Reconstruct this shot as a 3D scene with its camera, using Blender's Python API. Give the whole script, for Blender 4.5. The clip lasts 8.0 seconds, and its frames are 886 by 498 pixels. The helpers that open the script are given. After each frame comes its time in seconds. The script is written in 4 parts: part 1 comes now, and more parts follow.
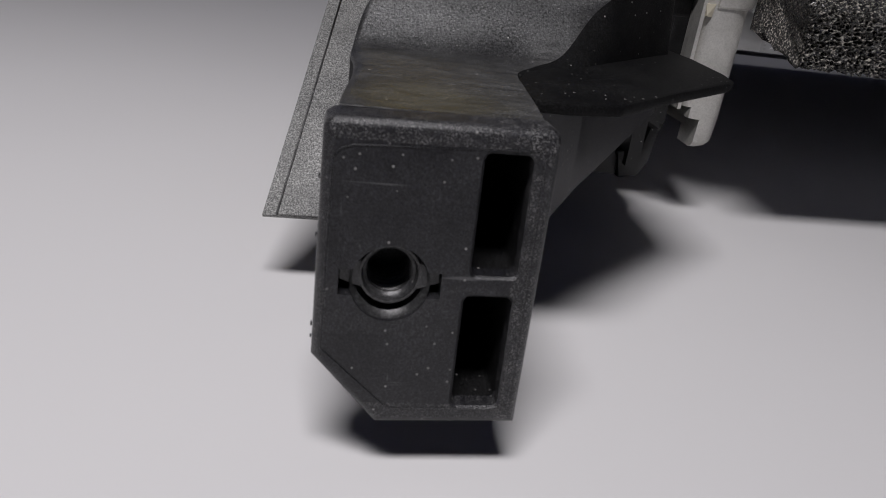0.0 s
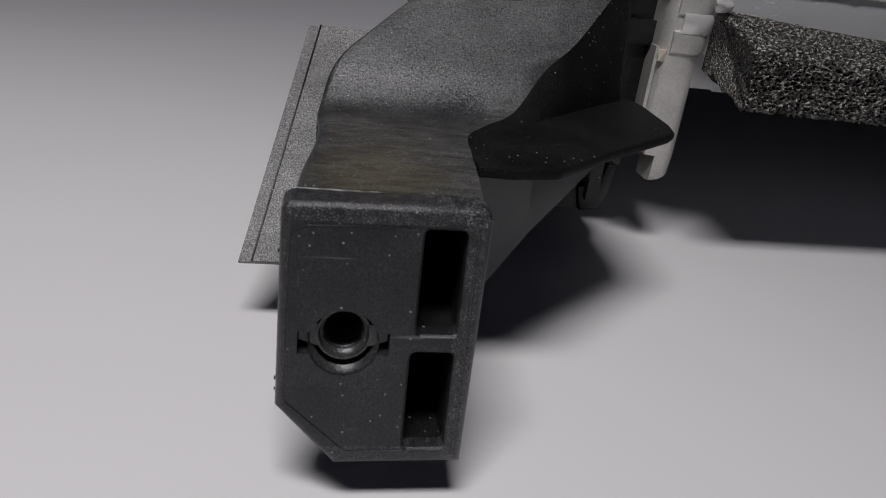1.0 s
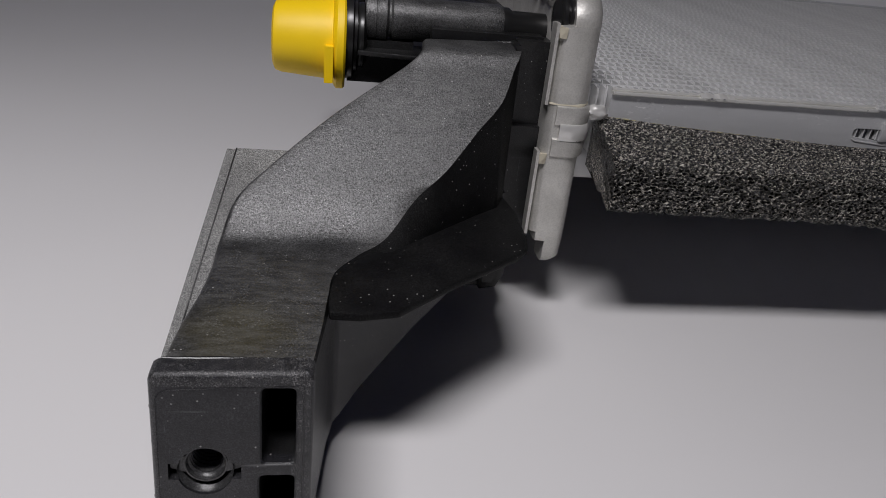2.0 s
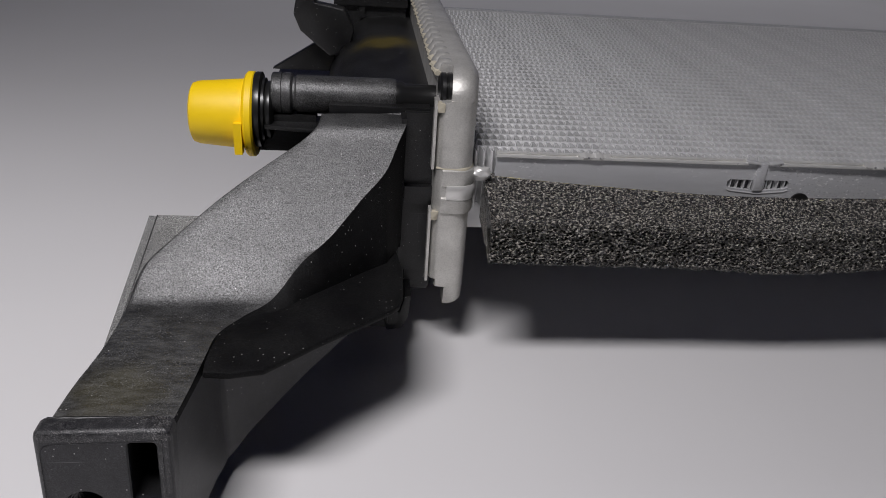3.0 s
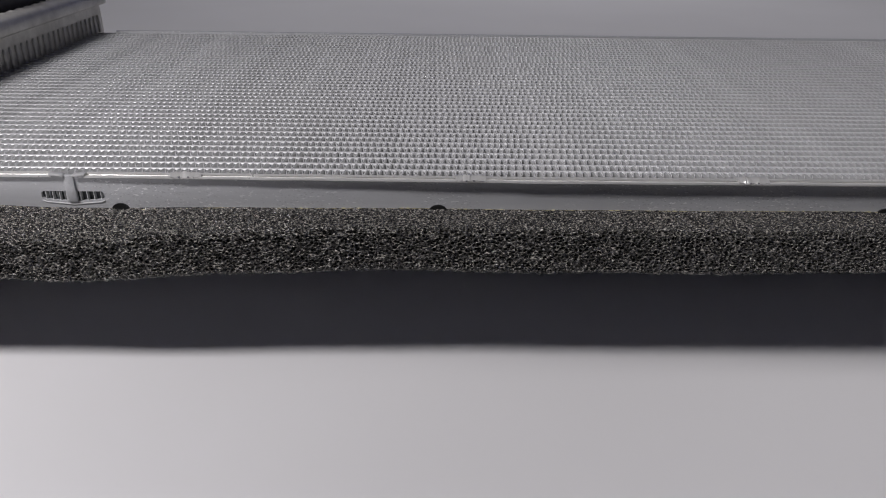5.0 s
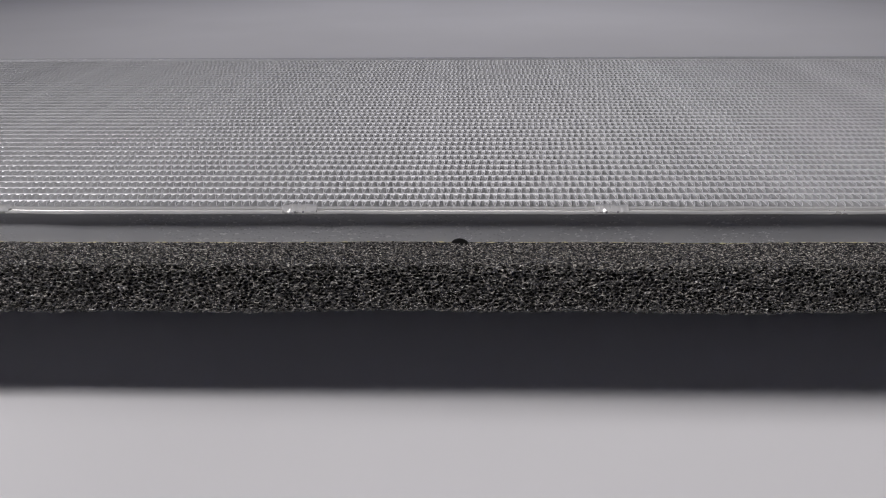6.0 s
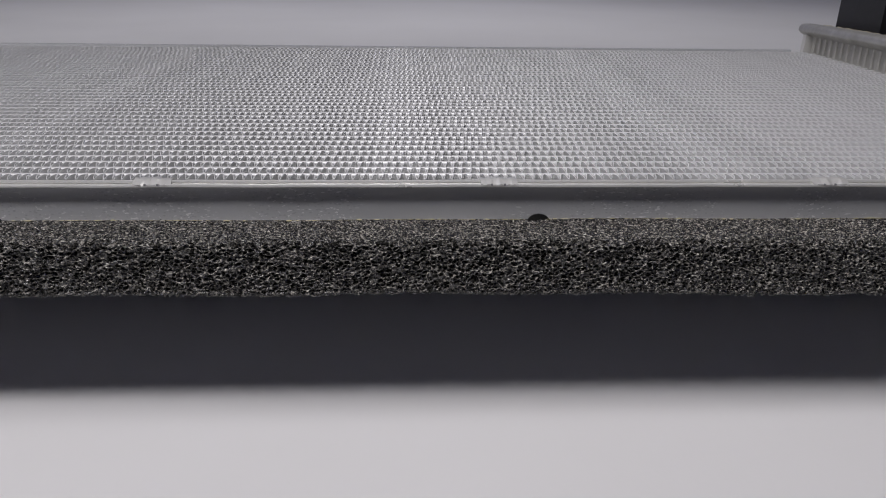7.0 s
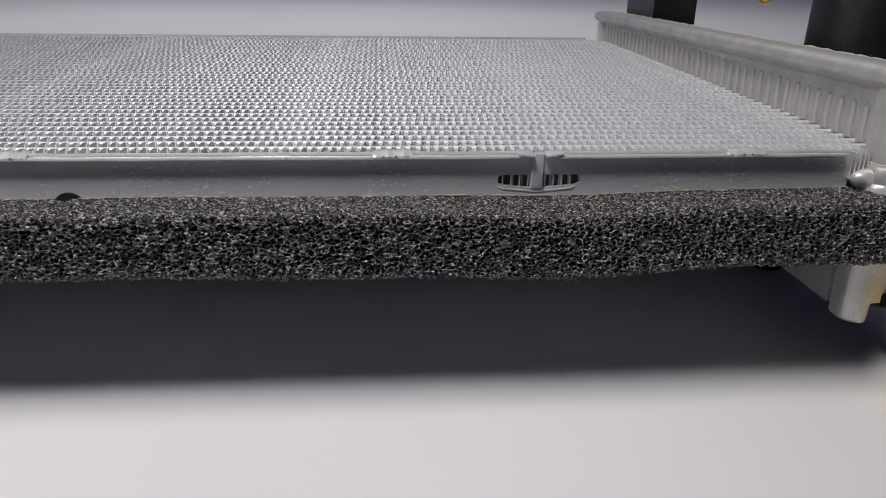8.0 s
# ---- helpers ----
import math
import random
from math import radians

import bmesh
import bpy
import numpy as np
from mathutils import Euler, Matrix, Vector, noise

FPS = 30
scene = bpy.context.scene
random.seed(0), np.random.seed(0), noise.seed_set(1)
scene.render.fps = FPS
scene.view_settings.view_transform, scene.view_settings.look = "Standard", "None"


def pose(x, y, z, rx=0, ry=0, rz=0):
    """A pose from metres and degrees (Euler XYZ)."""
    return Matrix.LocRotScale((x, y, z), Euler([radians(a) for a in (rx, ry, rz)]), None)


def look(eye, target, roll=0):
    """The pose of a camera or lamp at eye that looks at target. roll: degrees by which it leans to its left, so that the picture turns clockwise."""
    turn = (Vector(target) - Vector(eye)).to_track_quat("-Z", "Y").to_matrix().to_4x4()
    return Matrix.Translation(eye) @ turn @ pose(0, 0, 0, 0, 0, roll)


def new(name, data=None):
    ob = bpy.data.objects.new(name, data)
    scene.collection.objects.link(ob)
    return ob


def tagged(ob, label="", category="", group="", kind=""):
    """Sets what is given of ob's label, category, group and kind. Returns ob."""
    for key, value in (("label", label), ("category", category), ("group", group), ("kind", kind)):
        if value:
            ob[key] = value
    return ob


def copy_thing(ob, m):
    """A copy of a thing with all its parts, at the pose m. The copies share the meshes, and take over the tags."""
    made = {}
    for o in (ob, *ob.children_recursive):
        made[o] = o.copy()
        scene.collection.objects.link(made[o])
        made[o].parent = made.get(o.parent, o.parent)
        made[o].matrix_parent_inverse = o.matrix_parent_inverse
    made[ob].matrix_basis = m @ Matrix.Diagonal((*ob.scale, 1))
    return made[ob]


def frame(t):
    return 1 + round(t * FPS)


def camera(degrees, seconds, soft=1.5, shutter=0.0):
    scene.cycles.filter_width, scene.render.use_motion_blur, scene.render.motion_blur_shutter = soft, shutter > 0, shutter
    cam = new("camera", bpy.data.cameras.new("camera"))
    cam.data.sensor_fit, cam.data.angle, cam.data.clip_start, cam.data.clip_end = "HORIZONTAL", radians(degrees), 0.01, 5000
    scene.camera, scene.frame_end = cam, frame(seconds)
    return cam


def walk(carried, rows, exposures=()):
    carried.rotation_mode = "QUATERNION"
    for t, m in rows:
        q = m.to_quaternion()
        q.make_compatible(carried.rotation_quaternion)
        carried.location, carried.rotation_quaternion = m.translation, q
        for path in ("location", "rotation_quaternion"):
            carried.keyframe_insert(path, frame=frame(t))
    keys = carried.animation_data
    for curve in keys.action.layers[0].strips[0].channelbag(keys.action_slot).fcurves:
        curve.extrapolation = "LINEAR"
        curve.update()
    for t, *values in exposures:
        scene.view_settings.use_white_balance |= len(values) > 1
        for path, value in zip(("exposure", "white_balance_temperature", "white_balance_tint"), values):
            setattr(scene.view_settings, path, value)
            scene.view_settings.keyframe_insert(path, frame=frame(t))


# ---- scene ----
cam = camera(62.00, 8.0, soft=0.8)
PATH = [
    (0, (-0.06330, -0.11813, 0.04554), (-0.03019, 0.06068, -0.03770), 7.66),
    (0.5, (-0.06295, -0.11810, 0.04658), (-0.02888, 0.06030, -0.03717), 7.55),
    (0.7, (-0.06214, -0.11921, 0.04853), (-0.02828, 0.05886, -0.03602), 7.17),
    (1, (-0.06058, -0.12289, 0.05435), (-0.02622, 0.05557, -0.02915), 7.32),
    (1.2, (-0.05874, -0.12553, 0.05935), (-0.02381, 0.05198, -0.02593), 7.35),
    (1.5, (-0.05628, -0.12725, 0.06533), (-0.02305, 0.05041, -0.02031), 6.94),
    (1.7, (-0.05241, -0.12866, 0.07431), (-0.02027, 0.04728, -0.01520), 6.71),
    (2, (-0.04389, -0.13357, 0.08195), (-0.01413, 0.04299, -0.00716), 6.20),
    (2.2, (-0.03836, -0.13661, 0.08898), (-0.00919, 0.03893, -0.00230), 6.00),
    (3.5, (0.00176, -0.15443, 0.10478), (0.01809, 0.02392, 0.01577), 3.15),
    (4, (0.04065, -0.16270, 0.11085), (0.05402, 0.01628, 0.02261), 2.74),
    (4.5, (0.09651, -0.16360, 0.10726), (0.10361, 0.01633, 0.02023), 1.71),
    (4.7, (0.11895, -0.16388, 0.10896), (0.12405, 0.01586, 0.02140), 1.26),
    (5.8, (0.24077, -0.14622, 0.10666), (0.23987, 0.03602, 0.02427), -0.14),
    (6, (0.26119, -0.14616, 0.10454), (0.25769, 0.03678, 0.02378), -0.37),
    (6.5, (0.30255, -0.14400, 0.09712), (0.30326, 0.03954, 0.01765), 0.00),
    (7, (0.34180, -0.13610, 0.09252), (0.35198, 0.04797, 0.01497), 0.92),
    (7.5, (0.38487, -0.13439, 0.08725), (0.39671, 0.05015, 0.01104), 0.87),
    (7.8, (0.40984, -0.13221, 0.08487), (0.42511, 0.05271, 0.01023), 1.06),
    (8, (0.42398, -0.12865, 0.08290), (0.44044, 0.05608, 0.00802), 0.98),
]
walk(cam, [(t, look(eye, target, roll)) for t, eye, target, roll in PATH],
     exposures=[(0.0, -0.14), (1.0, -0.26), (2.0, -0.20), (3.5, 0.08), (4.5, 0.38), (6.0, 0.78), (7.0, 0.95), (8.0, 1.27)])

# shallow focus of a close-up lens
cam.data.dof.use_dof = True
cam.data.dof.focus_distance = 0.138
cam.data.dof.aperture_fstop = 115

# ---- light ----
world = bpy.data.worlds.new("room_ambient")
world.use_nodes = True
world.node_tree.nodes["Background"].inputs[0].default_value = (0.80, 0.84, 1.0, 1)
world.node_tree.nodes["Background"].inputs[1].default_value = 0.008
scene.world = world


def lamp(name, place, target, size, watts, colour, spread=180):
    """An unseen rectangular area lamp, longer along the table than across."""
    data = bpy.data.lights.new(name, "AREA")
    data.shape, data.size, data.size_y = "RECTANGLE", size[0], size[1]
    data.energy, data.color, data.spread = watts, colour, radians(spread)
    ob = new(name, data)
    ob.matrix_world = look(place, target)
    return ob


lamp("unseen_lamp", (-0.125, -0.205, 0.40), (-0.115, -0.02, 0.0), (0.17, 0.06), 0.88, (1.0, 0.97, 1.0), 130)
lamp("unseen_lamp", (0.30, -0.180, 0.50), (0.45, 0.06, 0.0), (0.16, 0.23), 0.195, (1.0, 0.97, 1.0), 78)
# added to brighten the table behind the radiator; turned away from the radiator
lamp("unseen_lamp", (0.32, 0.62, 0.80), (0.35, 1.10, 0.0), (1.20, 0.10), 1.9, (0.99, 0.97, 1.0), 150)

# ---- materials ----


class Nodes:
    """A node material under construction."""

    def __init__(self, name):
        self.mat = bpy.data.materials.new(name)
        self.mat.use_nodes = True
        self.tree = self.mat.node_tree
        self.bsdf = self.tree.nodes["Principled BSDF"]
        self.coord = self.tree.nodes.new("ShaderNodeTexCoord").outputs["Object"]

    def node(self, kind, **sockets):
        n = self.tree.nodes.new(kind)
        for key, value in sockets.items():
            n.inputs[key.replace("_", " ")].default_value = value
        return n

    def link(self, a, b):
        self.tree.links.new(a, b)

    def scaled(self, x, y, z):
        m = self.node("ShaderNodeMapping")
        m.inputs["Scale"].default_value = (x, y, z)
        self.link(self.coord, m.inputs["Vector"])
        return m.outputs["Vector"]

    def noise(self, scale, detail=3.0, rough=0.55, vector=None):
        n = self.node("ShaderNodeTexNoise", Scale=scale, Detail=detail, Roughness=rough)
        self.link(vector or self.coord, n.inputs["Vector"])
        return n.outputs["Fac"]

    def voronoi(self, scale, feature="F1", vector=None):
        n = self.tree.nodes.new("ShaderNodeTexVoronoi")
        n.feature = feature
        n.inputs["Scale"].default_value = scale
        self.link(vector or self.coord, n.inputs["Vector"])
        return n.outputs["Distance"]

    def ramp(self, fac, stops):
        n = self.tree.nodes.new("ShaderNodeValToRGB")
        e = n.color_ramp.elements
        while len(e) < len(stops):
            e.new(0.5)
        for k, (pos, c) in enumerate(stops):
            e[k].position = pos
            e[k].color = (*c, 1) if len(c) == 3 else (c[0], c[0], c[0], 1)
        self.link(fac, n.inputs["Fac"])
        return n.outputs["Color"]

    def mix(self, fac, a, b, kind="MIX"):
        n = self.tree.nodes.new("ShaderNodeMix")
        n.data_type, n.blend_type = "RGBA", kind
        for value, socket in ((fac, n.inputs[0]), (a, n.inputs[6]), (b, n.inputs[7])):
            if isinstance(value, bpy.types.NodeSocket):
                self.link(value, socket)
            else:
                socket.default_value = value if isinstance(value, (int, float)) else (*value, 1)
        return n.outputs[2]

    def bump(self, height, strength, distance):
        n = self.node("ShaderNodeBump", Strength=strength, Distance=distance)
        self.link(height, n.inputs["Height"])
        self.link(n.outputs["Normal"], self.bsdf.inputs["Normal"])

    def set(self, **sockets):
        for key, value in sockets.items():
            socket = self.bsdf.inputs[key.replace("_", " ")]
            if isinstance(value, bpy.types.NodeSocket):
                self.link(value, socket)
            else:
                socket.default_value = (*value, 1) if isinstance(value, tuple) else value
        return self


def table_material():
    n = Nodes("white laminate")
    cloud = n.noise(3.0, 3)
    grain = n.noise(900.0, 2)
    base = n.ramp(cloud, [(0.35, (0.72, 0.71, 0.71)), (0.65, (0.78, 0.77, 0.77))])
    speck = n.ramp(n.voronoi(38.0), [(0.008, (0.45, 0.43, 0.40)), (0.016, (1, 1, 1))])
    n.set(Base_Color=n.mix(1.0, base, speck, "MULTIPLY"), Roughness=0.55)
    n.bump(grain, 0.05, 0.0002)
    return n.mat


def plastic_material(name, dark, light, rough, grain=2600.0, strength=0.35, dust=0.5, marks=(), scratch=0.3, patch=90.0, gloss=0.5, worn_glint=(), rubbed=0.0, ior=1.45):
    """Moulded black plastic: fine grain, scuffs, scratches, settled dust and coloured marks (place, radius, colour)."""
    n = Nodes(name)
    scuff = n.noise(patch, 5, 0.60)
    base = n.ramp(scuff, [(0.36, dark), (0.68, light)])
    fine = n.ramp(n.noise(5200.0, 2, 0.6), [(0.36, (0.35,)), (0.50, (0.9,)), (0.68, (2.1,))])
    base = n.mix(1.0, base, fine, "MULTIPLY")
    if rubbed:
        broad = n.ramp(n.noise(28.0, 4, 0.7), [(0.42, (0.0,)), (0.62, (1.0,))])
        brushed = n.ramp(n.noise(1.0, 4, 0.7, n.scaled(260, 900, 900)), [(0.40, (0.25,)), (0.62, (1.0,))])
        base = n.mix(n.mix(1.0, n.mix(1.0, broad, brushed, "MULTIPLY"), (rubbed,) * 3, "MULTIPLY"), base, (0.19, 0.19, 0.185))
        grit = n.ramp(n.noise(4600.0, 2, 0.7), [(0.55, (0.0,)), (0.68, (0.9,))])
        base = n.mix(n.mix(1.0, grit, n.ramp(n.noise(210.0, 4, 0.7), [(0.40, (0.12,)), (0.62, (1.0,))]), "MULTIPLY"), base, (0.19, 0.19, 0.19))
    # hair scratches in three directions
    for k, stretch in enumerate(((2600, 2600, 70), (90, 2200, 2400), (4200, 700, 600))):
        line = n.ramp(n.noise(1.0, 2, 0.5, n.scaled(*stretch)), [(0.69, (0.0,)), (0.76, (scratch,))])
        where = n.ramp(n.noise(140.0 + 60 * k, 2), [(0.50, (0.0,)), (0.60, (1.0,))])
        base = n.mix(n.mix(1.0, line, where, "MULTIPLY"), base, (0.16, 0.16, 0.165))
    # dust in uneven grains
    spots = n.ramp(n.voronoi(760.0), [(0.062, (dust,)), (0.100, (0.0,))])
    where = n.ramp(n.noise(70.0, 3, 0.6), [(0.40, (0.0,)), (0.60, (1.0,))])
    base = n.mix(n.mix(1.0, spots, where, "MULTIPLY"), base, (0.40, 0.39, 0.38))
    large = n.ramp(n.voronoi(330.0), [(0.025, (dust,)), (0.045, (0.0,))])
    base = n.mix(large, base, (0.45, 0.44, 0.43))
    # light grains along edges, part rubbing, part painted highlight: (axis, place, half width, amount)
    if worn_glint:
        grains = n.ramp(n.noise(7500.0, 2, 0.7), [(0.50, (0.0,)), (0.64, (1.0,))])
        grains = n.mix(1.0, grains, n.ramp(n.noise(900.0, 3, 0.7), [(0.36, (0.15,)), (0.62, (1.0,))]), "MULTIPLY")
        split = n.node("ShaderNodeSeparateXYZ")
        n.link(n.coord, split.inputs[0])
    for axis, place, half, amount in worn_glint:
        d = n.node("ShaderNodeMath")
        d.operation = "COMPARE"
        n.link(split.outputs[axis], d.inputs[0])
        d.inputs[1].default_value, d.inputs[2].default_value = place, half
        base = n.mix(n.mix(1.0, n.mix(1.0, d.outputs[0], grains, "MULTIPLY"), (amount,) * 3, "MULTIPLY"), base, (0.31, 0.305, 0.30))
    for place, radius, colour in marks:
        d = n.node("ShaderNodeVectorMath")
        d.operation = "DISTANCE"
        n.link(n.coord, d.inputs[0])
        d.inputs[1].default_value = place
        edge = n.node("ShaderNodeMath")
        edge.operation = "MULTIPLY_ADD"
        n.link(n.noise(300.0, 4), edge.inputs[0])
        edge.inputs[1].default_value = -0.9 * radius
        n.link(d.outputs["Value"], edge.inputs[2])
        base = n.mix(n.ramp(edge.outputs[0], [(0.0, (0.26,)), (radius * 0.62, (0.0,))]), base, colour)
    r = n.ramp(scuff, [(0.3, (rough - 0.03,)), (0.75, (rough + 0.05,))])
    shine = gloss
    if rubbed:
        r = n.mix(n.mix(1.0, n.mix(1.0, broad, brushed, "MULTIPLY"), (0.75,) * 3, "MULTIPLY"), r, (rough + 0.20,) * 3)
        shine = n.ramp(n.noise(3600.0, 3, 0.65), [(0.34, (0.30 * gloss,)), (0.52, (0.95 * gloss,)), (0.68, (1.6 * gloss,))])
    n.set(Base_Color=base, Roughness=r, Specular_IOR_Level=shine, IOR=ior)
    n.bump(n.noise(grain, 3, 0.7), strength, 0.00016)
    return n.mat


def metal_material(name, colour, rough, stretch=(1, 1, 1), metallic=1.0, grain=1500.0, strength=0.25):
    n = Nodes(name)
    v = n.scaled(*stretch)
    patch = n.noise(60.0, 5, 0.6, v)
    base = n.ramp(patch, [(0.3, tuple(0.78 * c for c in colour)), (0.7, colour)])
    fine = n.noise(grain, 3, 0.6, v)
    r = n.ramp(patch, [(0.3, (rough + 0.1,)), (0.7, (rough - 0.06,))])
    n.set(Base_Color=base, Metallic=metallic, Roughness=r)
    n.bump(fine, strength, 0.00012)
    return n.mat


def foam_material():
    n = Nodes("open-cell foam")
    v = n.scaled(0.62, 1, 1.22)
    # the foam's glints and dark pores are painted in as scattered colour
    glint_tone = n.ramp(n.noise(2400.0, 2, 0.6, v), [(0.41, (0.007, 0.0068, 0.0068)), (0.50, (0.040, 0.038, 0.036)), (0.57, (0.17, 0.160, 0.146)), (0.68, (0.46, 0.430, 0.38))])
    n.set(Base_Color=glint_tone, Roughness=0.17, Specular_IOR_Level=0.9)
    n.bump(n.noise(2600.0, 4, 0.75, v), 1.0, 0.0003)
    return n.mat


def plate_material():
    """Rolled aluminium sheet: long streaks, patches of pits, short scratches."""
    n = Nodes("rolled aluminium")
    streak = n.noise(60.0, 5, 0.6, n.scaled(0.15, 1, 1))
    base = n.ramp(streak, [(0.3, (0.45, 0.455, 0.465)), (0.7, (0.63, 0.635, 0.645))])
    where = n.ramp(n.noise(38.0, 3, 0.6), [(0.42, (0.0,)), (0.56, (1.0,))])
    pits = n.ramp(n.voronoi(1700.0, vector=n.scaled(0.6, 1, 1)), [(0.16, (0.6,)), (0.34, (0.0,))])
    pitted = n.mix(1.0, where, pits, "MULTIPLY")
    base = n.mix(n.mix(1.0, pitted, (0.7, 0.7, 0.7), "MULTIPLY"), base, (0.33, 0.335, 0.35))
    nick = n.ramp(n.noise(1.0, 2, 0.5, n.scaled(900, 1100, 1900)), [(0.61, (0.0,)), (0.67, (0.9,))])
    base = n.mix(n.mix(1.0, nick, where, "MULTIPLY"), base, (0.85, 0.85, 0.85))
    n.set(Base_Color=base, Metallic=0.3, Roughness=n.ramp(streak, [(0.3, (0.48,)), (0.7, (0.34,))]))
    n.bump(n.mix(0.5, n.noise(900.0, 3, 0.6), pitted), 0.55, 0.00016)
    return n.mat


def cast_material():
    """Blasted casting: matt, mottled and finely speckled."""
    n = Nodes("cast aluminium")
    patch = n.noise(110.0, 5, 0.65)
    base = n.ramp(patch, [(0.32, (0.49, 0.480, 0.452)), (0.68, (0.68, 0.668, 0.632))])
    speck = n.ramp(n.noise(2900.0, 3, 0.7), [(0.36, (0.90,)), (0.5, (1.0,)), (0.68, (1.07,))])
    base = n.mix(1.0, base, speck, "MULTIPLY")
    stain = n.ramp(n.noise(260.0, 4, 0.7), [(0.64, (0.0,)), (0.74, (0.25,))])
    base = n.mix(stain, base, (0.30, 0.27, 0.20))
    n.set(Base_Color=base, Metallic=0.55, Roughness=n.ramp(patch, [(0.3, (0.48,)), (0.7, (0.34,))]))
    n.bump(n.noise(1900.0, 4, 0.7), 0.5, 0.00014)
    return n.mat


def plain_material(name, colour, rough, grain=800.0, strength=0.1):
    n = Nodes(name)
    n.set(Base_Color=n.ramp(n.noise(70.0, 4), [(0.3, tuple(0.88 * c for c in colour)), (0.7, colour)]), Roughness=rough)
    n.bump(n.noise(grain, 2), strength, 0.0001)
    return n.mat


LAMINATE = table_material()
# blue so that light bounced off the unseen walls tints the shadows
FILL_PAINT = plain_material("matt blue bounce paint", (0.25, 0.275, 0.49), 0.9)
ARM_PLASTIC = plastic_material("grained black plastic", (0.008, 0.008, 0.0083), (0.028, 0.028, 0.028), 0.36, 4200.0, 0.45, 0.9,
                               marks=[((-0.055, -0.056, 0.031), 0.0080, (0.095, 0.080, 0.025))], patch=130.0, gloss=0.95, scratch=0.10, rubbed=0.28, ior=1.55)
# edge bands hold rubbed grains and the edges' highlight, as colour
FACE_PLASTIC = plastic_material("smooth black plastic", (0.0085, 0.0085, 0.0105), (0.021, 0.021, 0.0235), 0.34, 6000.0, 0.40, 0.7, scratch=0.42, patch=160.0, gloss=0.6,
                                worn_glint=[("Z", 0.0306, 0.0011, 0.55), ("X", -0.0471, 0.0007, 0.5), ("X", -0.0460, 0.0003, 0.5), ("Z", 0.0068, 0.0007, 0.35), ("X", -0.0632, 0.0006, 0.3), ("Z", 0.0160, 0.0022, 0.10)])
TANK_PLASTIC = plastic_material("satin black plastic", (0.005, 0.005, 0.0055), (0.013, 0.013, 0.013), 0.34, 5000.0, 0.40, 0.8,
                                marks=[((-0.014, 0.075, 0.056), 0.009, (0.30, 0.22, 0.02))], scratch=0.2, gloss=0.65)
BORE_PLASTIC = plastic_material("bare black plastic", (0.020, 0.020, 0.021), (0.045, 0.045, 0.046), 0.30, 6000.0, 0.25, 0.3, scratch=0.2, gloss=0.8)
# darker copy of the arm's plastic: shade put into wall and flange colour
FLANGE_PLASTIC = plastic_material("dusty shaded black plastic", (0.0035, 0.0035, 0.004), (0.010, 0.010, 0.010), 0.55, 5000.0, 0.3, 0.9, scratch=0.15, gloss=0.15)
# dark plastic whose grey reflection is put into the base colour
FLAP_PLASTIC = plastic_material("grey-sheen plastic", (0.13, 0.13, 0.127), (0.26, 0.26, 0.25), 0.42, 2600.0, 0.12, 0.3, gloss=0.35, rubbed=0.35)
HEADER_METAL = cast_material()
PLATE_METAL = plate_material()
TUBE_METAL = metal_material("extruded aluminium", (0.72, 0.72, 0.72), 0.48, (0.1, 1, 1), metallic=0.45)
FIN_METAL = metal_material("fin aluminium", (0.88, 0.88, 0.88), 0.33, metallic=0.35)
WELD_METAL = metal_material("bright solder", (0.84, 0.83, 0.80), 0.30, metallic=0.5)
FOAM = foam_material()
YELLOW = plain_material("yellow plastic", (1.0, 0.67, 0.002), 0.5)
RUBBER = plain_material("black rubber", (0.012, 0.012, 0.012), 0.3)
GLUE = plain_material("dried yellow adhesive", (0.46, 0.42, 0.26), 0.6, 1500.0, 0.6)
FILL_UNDERSIDE = plain_material("bluish bounce aluminium", (0.38, 0.41, 0.54), 0.7)
# fin metal with the shade inside the slot cells put into its colour
SHADED_CELL = plain_material("shaded fin aluminium", (0.12, 0.12, 0.125), 0.7)
DULL_METAL = metal_material("dull aluminium strip", (0.36, 0.36, 0.37), 0.5, metallic=0.6)
SEALANT = plain_material("pale sealant", (0.50, 0.46, 0.36), 0.7, 1500.0, 0.5)

# ---- mesh helpers ----


def part(name, bm, material, parent, label="", smooth=True):
    """One mesh object under a thing or under a part."""
    bmesh.ops.recalc_face_normals(bm, faces=bm.faces)
    data = bpy.data.meshes.new(name)
    bm.to_mesh(data)
    bm.free()
    return placed(name, data, material, parent, label, smooth)


def placed(name, data, material, parent, label="", smooth=True):
    if material and not data.materials:
        data.materials.append(material)
    if smooth and data.polygons:
        data.polygons.foreach_set("use_smooth", [True] * len(data.polygons))
        data.set_sharp_from_angle(angle=radians(35))
    ob = new(name, data)
    ob.parent = parent
    if label:
        tagged(ob, label)
    return ob


def thing(name, place, label, category, group="", kind=""):
    ob = new(name)
    ob.location = place
    ob.empty_display_size = 0.01
    return tagged(ob, label, category, group, kind)


def bevelled(bm, width, segments=2, angle=30):
    edges = [e for e in bm.edges if len(e.link_faces) == 2 and e.calc_face_angle(0) > radians(angle)]
    bmesh.ops.bevel(bm, geom=edges, offset=width, segments=segments, profile=0.5, affect="EDGES", clamp_overlap=True)
    return bm


